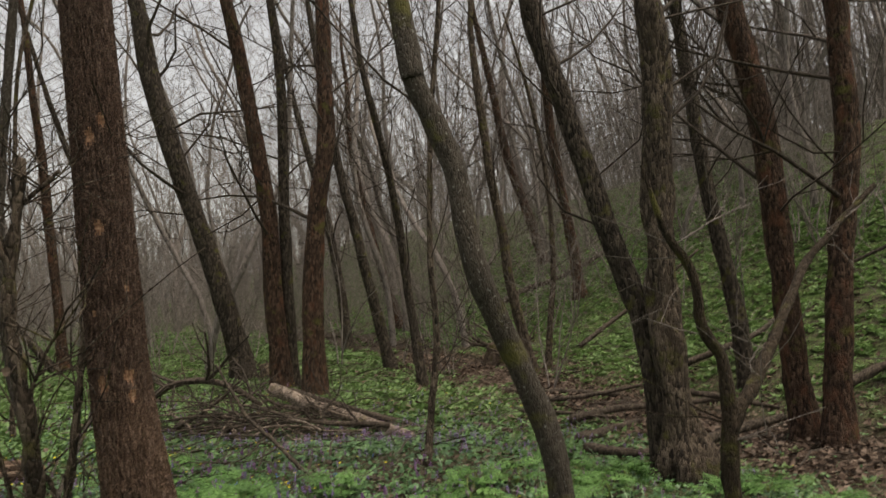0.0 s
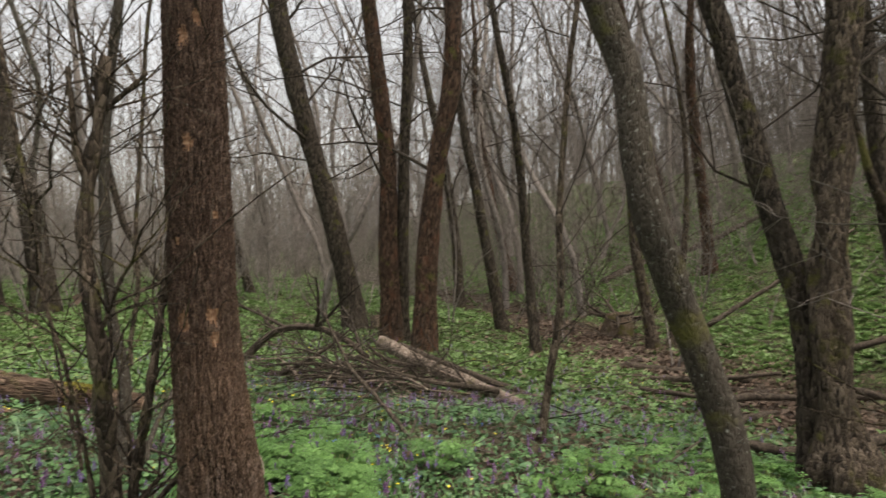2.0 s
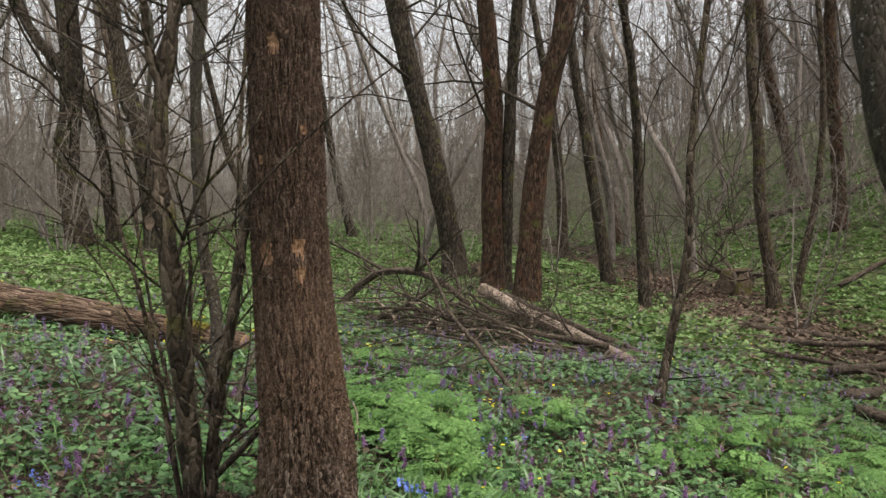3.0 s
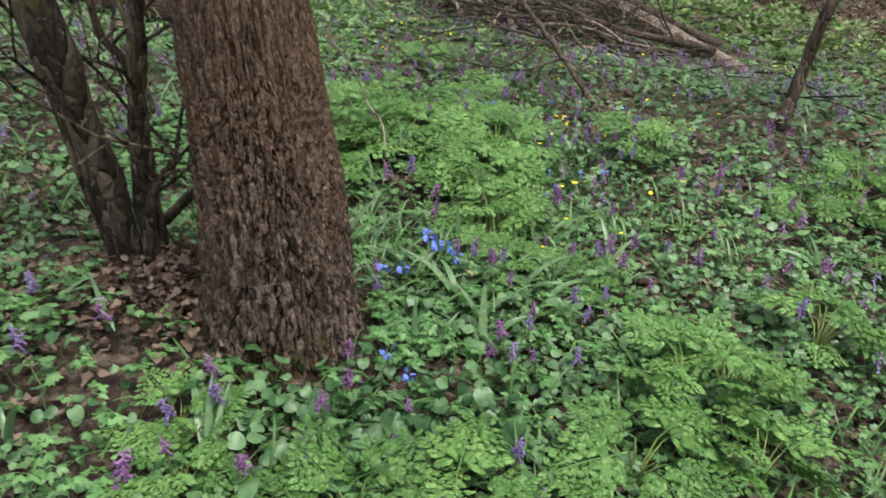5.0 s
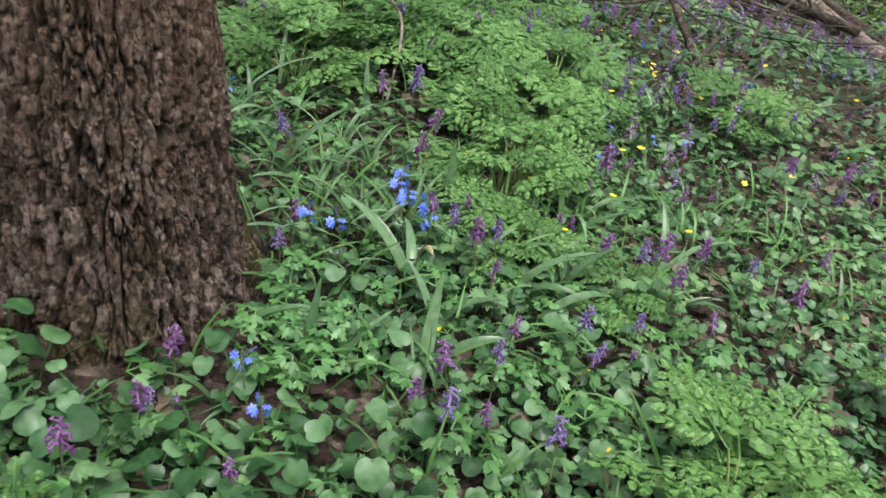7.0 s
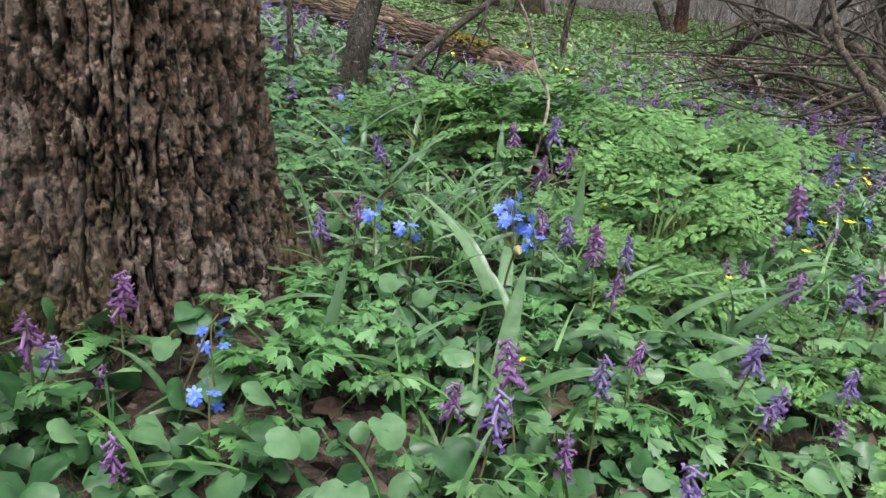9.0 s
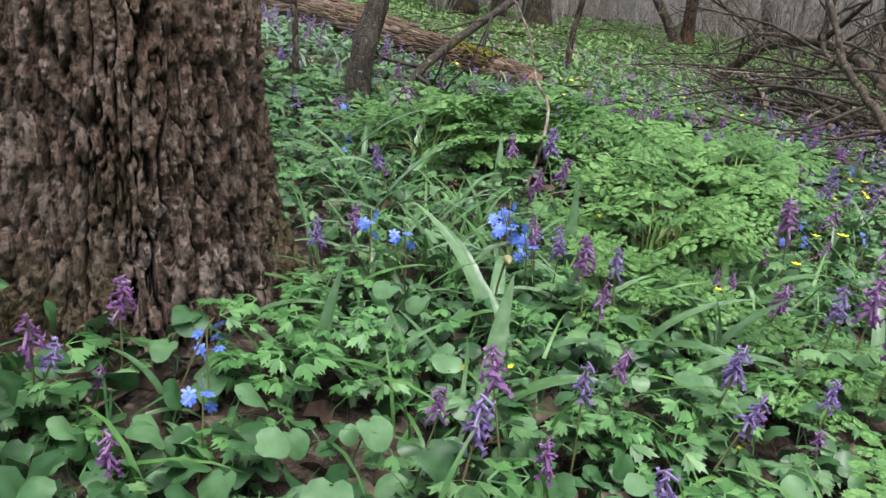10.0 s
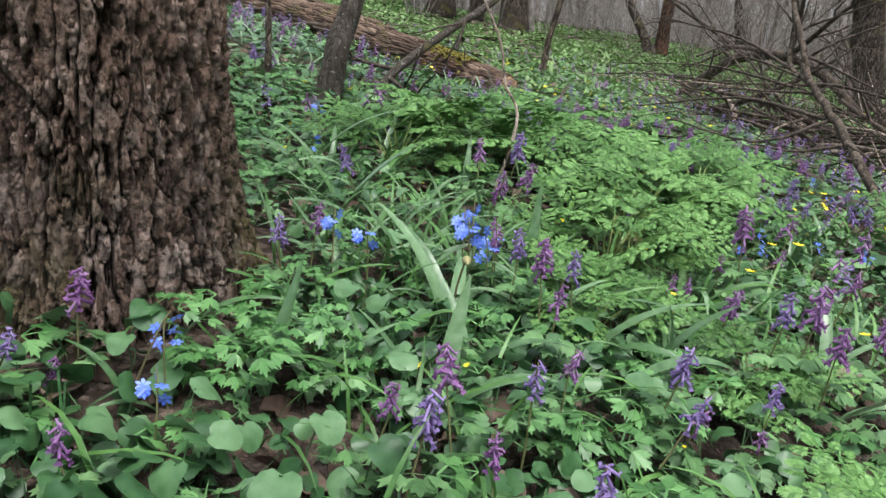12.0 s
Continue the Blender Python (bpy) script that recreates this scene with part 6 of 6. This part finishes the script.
def grass_tuft(x, y, seed, n=9):
    """A tuft of long narrow arching leaves."""
    rand = np.random.default_rng(seed)
    root = thing("grass_tuft", "tuft of long narrow arching grey-green leaves", "grass", "grass tufts", pose(x, y, seat(x, y)))
    for k in range(n):
        b = blade_leaf(seed * 20 + k, rand.uniform(0.030, 0.065), rand.uniform(0.75, 1.45), 0.15, 10)
        part("leaf", geo_of(moved(b, rotation(0, 0, 2.4 * k + rand.normal(0, 0.4)) * rand.uniform(0.10, 0.20), (rand.normal(0, 0.012), rand.normal(0, 0.012), 0))), BLADE if k % 3 else GRASS, root)


for i, (x, y) in enumerate(TUFTS):
    grass_tuft(x, y, 300 + i)


# ---- the carpet of leaves ----
def field(n, rand, x0, x1, y0, y1, keep):
    """n places in a rectangle where keep(x, y) is above a random number."""
    xs, ys = [], []
    got = 0
    while got < n:
        x, y = rand.uniform(x0, x1, n * 2), rand.uniform(y0, y1, n * 2)
        ok = keep(x, y) > rand.uniform(0, 1, n * 2)
        xs.append(x[ok])
        ys.append(y[ok])
        got += int(ok.sum())
    x, y = np.concatenate(xs)[:n], np.concatenate(ys)[:n]
    return x, y, ground(x, y)


def bare(x, y):
    """0 in the thick trunk and right beside its west foot, 1 elsewhere."""
    t = np.clip((np.hypot(x + 1.17, y - 2.91) - 0.19) / 0.05, 0, 1)
    w = np.clip((np.hypot(x + 1.42, y - 2.84) - 0.10) / 0.12, 0.10, 1)
    e = np.clip(np.hypot((x + 0.95) / 0.17, (y - 2.93) / 0.13) * 2 - 1.4, 0.55, 1)
    return t * w * e


def carpet():
    rand = np.random.default_rng(90)
    cam_gap = lambda x, y: np.clip((np.hypot(x + 0.28, y - 2.73) - 0.10) / 0.10, 0, 1)
    near = lambda x, y: bare(x, y) * np.exp(-(np.hypot(x + 0.8, y - 3.1) / 1.9) ** 4) * cam_gap(x, y)
    # celandine leaves
    g = Geo()
    for kind, n in ((round_leaf(True, 1.6), 3100), (round_leaf(True, 2.8), 3100), (round_leaf(True, 1.0), 2600)):
        x, y, z = field(n, rand, -3, 1.2, 0.6, 5.2, lambda x, y: near(x, y) * np.clip(2.6 * vnoise(x * 4.2, y * 4.2 + 30) - 0.75, 0.20, 1))
        scatter(g, kind, turns(n, rand, 1.0, (0.011, 0.028)), np.stack([x, y, z], 1))
    n = 1100
    x, y, z = field(n, rand, -0.95, -0.15, 3.05, 4.0, lambda x, y: np.clip(1.4 * vnoise(x * 5 + 7, y * 5) - 0.1, 0.2, 1))
    scatter(g, round_leaf(True, 1.5), turns(n, rand, 0.75, (0.016, 0.030)), np.stack([x, y, z], 1))
    # bigger leaves right in front of the kneeling camera
    n = 620
    x, y, z = field(n, rand, -1.05, -0.40, 2.60, 3.25, lambda x, y: bare(x, y) * cam_gap(x, y))
    scatter(g, round_leaf(True, 1.7), turns(n, rand, 1.0, (0.014, 0.029)), np.stack([x, y, z], 1))
    n = 90
    x, y, z = field(n, rand, -0.95, -0.50, 2.45, 2.98, lambda x, y: bare(x, y) * np.clip((np.hypot(x + 0.31, y - 2.67) - 0.24) / 0.08, 0, 1))
    scatter(g, round_leaf(True, 2.4), turns(n, rand, 1.0, (0.026, 0.042)), np.stack([x, y, z], 1))
    n = 130
    x, y, z = field(n, rand, -1.12, -0.72, 2.55, 2.90, bare)
    scatter(g, round_leaf(True, 2.3), turns(n, rand, 0.9, (0.022, 0.036)), np.stack([x, y, z], 1))
    n = 110
    x, y, z = field(n, rand, -1.02, -0.72, 3.08, 3.38, lambda x, y: 1 + 0 * x)
    scatter(g, round_leaf(True, 2.2), turns(n, rand, 1.0, (0.020, 0.033)), np.stack([x, y, z], 1))
    stuff("celandine_leaves", g, ROUND, "glossy round celandine leaves covering the woodland floor", "ground cover")
    # cut leaves
    front = lambda x, y: (1 - 0.85 * np.exp(-((x + 0.82) / 0.27) ** 2 - ((y - 2.98) / 0.32) ** 2)) * (1 - 0.94 * np.exp(-((x + 1.28) / 0.36) ** 2 - ((y - 2.50) / 0.30) ** 2)) * (1 - 0.7 * np.exp(-((x + 1.25) / 0.25) ** 2 - ((y - 3.32) / 0.25) ** 2))
    g = Geo()
    n = 6400
    x, y, z = field(n, rand, -3, 1.4, 0.4, 5.4, lambda x, y: front(x, y) * near(x, y) * np.clip(2.6 * vnoise(x * 3.6 + 9, y * 3.6) - 0.75, 0.22, 1))
    R, P = turns(n, rand, 0.7, (0.025, 0.046)), np.stack([x, y, z + rand.uniform(0.012, 0.062, n)], 1)
    close = np.hypot(x + 0.8, y - 3.15) < 0.85
    scatter(g, cut_leaf(0.8, 3, 1.05), R[close], P[close])
    scatter(g, cut_leaf(0.8, 1, 1.05), R[~close], P[~close])
    stuff("corydalis_leaves", g, CORYLEAF, "grey-green divided corydalis leaves", "ground cover")
    g = Geo()
    n = 2700
    x, y, z = field(n, rand, -3, 1.4, 0.6, 5.4, lambda x, y: front(x, y) ** 0.5 * near(x, y) * np.clip(3.2 * vnoise(x * 2.4 + 19, y * 2.4) - 1.2, 0.04, 1))
    scatter(g, cut_leaf(0.42, 3, 1.0), turns(n, rand, 0.5, (0.040, 0.068)), np.stack([x, y, z + rand.uniform(0.02, 0.07, n)], 1))
    n = 70
    x, y, z = field(n, rand, -1.06, -0.84, 2.90, 3.06, lambda x, y: bare(x, y))
    scatter(g, cut_leaf(0.42, 3, 1.0), turns(n, rand, 0.45, (0.035, 0.060)), np.stack([x, y, z + rand.uniform(0.04, 0.09, n)], 1))
    stuff("anemone_leaves", g, ANEMONE, "narrow-lobed light green anemone leaves", "ground cover")
    # thin grass and small blades
    g = Geo()
    for k in range(5):
        n = 640
        x, y, z = field(n, rand, -3, 1.4, 0.6, 5.6, lambda x, y: near(x, y) * np.clip(2.2 * vnoise(x * 2.0 + 40, y * 2.0) - 0.6, 0.08, 1))
        scatter(g, blade_leaf(500 + k, 0.035, 0.7 + 0.2 * k, 0.1, 7), turns(n, rand, 0.5, (0.08, 0.17)), np.stack([x, y, z], 1))
    stuff("grass_blades", g, GRASS, "thin arching grass-like leaves", "grass")
    # dead leaves on the soil
    g = Geo()
    t = np.linspace(0, 2 * math.pi, 9, endpoint=False)
    dead = fan(np.column_stack([0.34 * np.cos(t) * np.abs(np.cos(t)) ** 0.4 * (1 + 0.3 * np.sin(3 * t)), 0.5 * np.sin(t) + 0.08 * np.cos(2 * t)]), 0.9, 0.3)
    n = 5200
    x, y, z = field(n, rand, -4, 2.0, 1.2, 6.5, lambda x, y: np.clip((np.hypot(x + 1.17, y - 2.91) - 0.16) / 0.03, 0, 1) * np.exp(-(np.hypot(x + 0.9, y - 3.2) / 2.8) ** 4))
    scatter(g, dead, turns(n, rand, 0.7, (0.022, 0.052)), np.stack([x, y, z + 0.008 + rand.uniform(0, 0.012, n)], 1))
    n = 1000
    x, y, z = field(n, rand, -1.85, -1.15, 2.35, 3.2, lambda x, y: np.exp(-(np.hypot(x + 1.40, y - 2.80) / 0.16) ** 2) * np.clip((np.hypot(x + 1.17, y - 2.91) - 0.18) / 0.03, 0, 1))
    scatter(g, dead, turns(n, rand, 1.3, (0.013, 0.030)), np.stack([x, y, z + 0.012 + rand.uniform(0, 0.03, n)], 1))
    n = 11000
    x, y, z = field(n, rand, -2, 9, 5, 17, lambda x, y: np.clip(hollow(x, y) * 1.1 - 0.15, 0, 1))
    scatter(g, fan([(0.3, 0), (0.1, 0.5), (-0.3, 0.2), (-0.2, -0.4), (0.2, -0.45)], 0.6, 0.12), turns(n, rand, 0.8, (0.04, 0.09)), np.stack([x, y, z + 0.015 + rand.uniform(0, 0.03, n)], 1))
    stuff("dead_leaves", g, DEADLEAF, "curled pale brown dead leaves on the soil", "leaf litter")

    # middle distance
    mid = lambda x, y: np.clip(1.0 - 0.45 * (1.6 - y), 0.05, 1) * bare(x, y) * np.clip(np.hypot(x + 0.8, y - 3.1) / 1.5 - 0.7, 0, 1) * np.exp(-(np.hypot(x + 0.8, y - 3.0) / 6.5) ** 4) * (1 - 0.93 * np.clip(hollow(x, y) * 1.3 - 0.2, 0, 1))
    g = Geo()
    n = 21000
    x, y, z = field(n, rand, -7, 4.5, -3.0, 9.5, mid)
    scatter(g, round_leaf(False, 1.6), turns(n, rand, 0.7, (0.024, 0.048)), np.stack([x, y, z], 1))
    stuff("green_leaves", g, ROUND, "low green spring leaves carpeting the ground", "ground cover")
    g = Geo()
    n = 7500
    x, y, z = field(n, rand, -7, 4.5, -3.0, 9.5, lambda x, y: mid(x, y) * np.clip(1.8 * vnoise(x * 0.9 + 3, y * 0.9) - 0.3, 0.1, 1))
    scatter(g, cut_leaf(0.8, 1, 1.05, True), turns(n, rand, 0.6, (0.05, 0.09)), np.stack([x, y, z + rand.uniform(0.02, 0.08, n)], 1))
    stuff("divided_leaves", g, CORYLEAF, "divided grey-green leaves among the flowers", "ground cover")
    g = Geo()
    n = 800
    x, y, z = field(n, rand, -7, 4.5, -3.0, 9.5, lambda x, y: mid(x, y) * np.clip(2.6 * vnoise(x * 0.8 + 23, y * 0.8) - 0.8, 0.03, 1))
    R = turns(n, rand, 0.6, (0.11, 0.19))
    scatter(g, ferny_leaf(600, False), R, np.stack([x, y, z + rand.uniform(0.04, 0.12, n)], 1))
    stuff("ferny_leaves", g, FERNY, "bright green ferny leaves in loose drifts", "ground cover")
    g = Geo()
    n = 2600
    x, y, z = field(n, rand, -7, 4.5, -3.0, 9.5, mid)
    scatter(g, blade_leaf(601, 0.05, 0.9, 0.1, 6), turns(n, rand, 0.5, (0.12, 0.2)), np.stack([x, y, z], 1))
    stuff("blade_leaves", g, BLADE, "upright blade-shaped leaves", "ground cover")
    # drifts of flowers
    for name, mat, n, seed, word in (("purple_drift", PURPLE, 1250, 602, "purple"), ("mauve_drift", MAUVE, 1250, 603, "mauve-blue")):
        g = Geo()
        x, y, z = field(n, rand, -9, 3.5, 0.0, 11, lambda x, y: bare(x, y) * np.clip(np.hypot(x + 0.8, y - 3.1) / 1.1 - 0.6, 0, 1) * np.exp(-(np.hypot(x + 1.5, y - 4.0) / 6) ** 4)
                         * (1 - np.clip(hollow(x, y) * 1.3, 0, 1)) * np.clip(2.2 * vnoise(x * 0.7 + seed, y * 0.7) - 0.6, 0.02, 1) * (1 - 0.75 * np.exp(-((x + 4.0) / 1.6) ** 2 - ((y - 5.2) / 0.8) ** 2)))
        scatter(g, raceme(seed, 6, False), turns(n, rand, 0.25, (0.042, 0.062)), np.stack([x, y, z + rand.uniform(0.055, 0.115, n)], 1))
        stuff(name, g, mat, "drift of small " + word + " corydalis spikes", "wildflowers")
    g = Geo()
    n = 190
    x, y, z = field(n, rand, -9, 3, 4, 12, lambda x, y: np.clip(2.4 * vnoise(x * 0.6 + 70, y * 0.6) - 0.9, 0.02, 1) * (1 - np.clip(hollow(x, y) * 1.3, 0, 1)))
    scatter(g, star(6, 0.16, 0.3), turns(n, rand, 0.6, (0.017, 0.025)), np.stack([x, y, z + rand.uniform(0.07, 0.12, n)], 1))
    n = 150
    x, y, z = field(n, rand, -5.5, -0.6, 3.5, 9.0, lambda x, y: np.exp(-((0.742 * (x + 0.33) + 0.67 * (y - 2.67)) / 1.6) ** 2) * np.clip(2.2 * vnoise(x * 1.4 + 70, y * 1.4) - 0.5, 0.05, 1))
    scatter(g, star(6, 0.16, 0.3), turns(n, rand, 0.6, (0.015, 0.022)), np.stack([x, y, z + rand.uniform(0.06, 0.12, n)], 1))
    stuff("yellow_drift", g, YELLOW, "scattered yellow celandine flowers", "wildflowers")
    # far flat and bank
    quad = np.array([(0, 0, 0), (0.27, 0.5, 0.05), (0, 1.0, -0.1), (-0.27, 0.5, 0.05)]), np.array([(0, 1, 2), (0, 2, 3)])
    tuft = join(*[moved(quad, rotation(0.55 + 0.25 * (i % 2), 0, i * 1.26)) for i in range(5)])
    g = Geo()
    n = 24000
    x, y, z = field(n, rand, -24, 9, 6, 30, lambda x, y: np.clip(np.hypot(x + 0.8, y - 3.0) / 3 - 1.4, 0, 1) * np.exp(-np.hypot(x + 1, y - 4) / 14) * 2.2 * (1 - 0.95 * np.clip(hollow(x, y) * 1.4 - 0.2, 0, 1))
                     * np.clip(2.0 * vnoise(x * 0.55 + 50, y * 0.55) - 0.35, 0.08, 1) * np.where(0.8 * x + 0.45 * y > 7.6, 0.65, 1.0))
    scatter(g, tuft, turns(n, rand, 0.4, (0.05, 0.13)), np.stack([x, y, z], 1))
    twig = (np.array([(-0.5, 0, 0), (0, 0.06, 0.05), (0.5, -0.02, 0), (0.5, 0, 0.012), (0, 0.085, 0.062), (-0.5, 0.02, 0.012)]), np.array([(0, 1, 4), (0, 4, 5), (1, 2, 3), (1, 3, 4)]))
    b = Geo()
    m = 5200
    x, y, z = field(m, rand, -20, 12, 5, 28, lambda x, y: np.exp(-np.hypot(x + 1, y - 4) / 13) * 1.6 * np.clip(2.4 * vnoise(x * 0.8 + 90, y * 0.8) - 0.6, 0.05, 1))
    scatter(b, twig, turns(m, rand, 0.5, (0.15, 0.7)), np.stack([x, y, z + rand.uniform(0.02, 0.10, m)], 1))
    stuff("fallen_twigs", b, DARKTWIG, "thin dead twigs scattered over the woodland floor", "twigs")
    b = Geo()
    m = 9000
    x, y, z = field(m, rand, -16, 12, 6, 26, lambda x, y: np.exp(-np.hypot(x - 1, y - 6) / 11) * 1.5 * np.clip(2.6 * vnoise(x * 0.9 + 120, y * 0.9) - 0.9, 0.03, 1))
    scatter(b, quad, turns(m, rand, 0.8, (0.05, 0.12)), np.stack([x, y, z + 0.02 + rand.uniform(0, 0.05, m)], 1))
    stuff("leaf_litter", b, DEADLEAF, "drifts of pale brown dead leaves on flat and bank", "leaf litter")
    x, y, z = field(n, rand, -24, 9, 6, 30, lambda x, y: np.clip(np.hypot(x + 0.8, y - 3.0) / 3 - 1.4, 0, 1) * np.exp(-np.hypot(x + 1, y - 4) / 18) * 2.0 * (1 - 0.95 * np.clip(hollow(x, y) * 1.4 - 0.2, 0, 1))
                     * np.clip(2.4 * vnoise(x * 1.1 + 55, y * 1.1) - 0.6, 0.03, 1))
    scatter(g, tuft, turns(n, rand, 0.4, (0.05, 0.12)), np.stack([x, y, z], 1))
    stuff("green_carpet", g, CARPET, "green spring growth covering the flat and the bank", "ground cover")


carpet()


# dead leaves caught on the dark shrub
def caught_leaves():
    t = np.linspace(0, 2 * math.pi, 12, endpoint=False)
    shape = fan(np.column_stack([0.4 * np.cos(t) * (1 + 0.25 * np.sin(3 * t)), 0.5 * np.sin(t)]), 0.9, 0.25)
    for i, (x, y, z, rx, rz) in enumerate(((-1.505, 2.62, 1.10, 80, 20), (-1.445, 2.715, 0.46, 75, -30), (-1.62, 2.86, 0.62, 70, 60), (-1.56, 2.84, 0.56, 95, 10), (-1.24, 2.62, 0.17, 25, 40))):
        ob = new("dead_leaf", geo_of(moved(shape, np.eye(3) * (0.036 - 0.003 * i))).mesh("dead_leaf", DEADLEAF))
        tagged(ob, "pale curled dead leaf caught in the shrub", "leaf", "caught dead leaves")
        ob.matrix_basis = pose(x, y, z, rx, 0, rz)


caught_leaves()
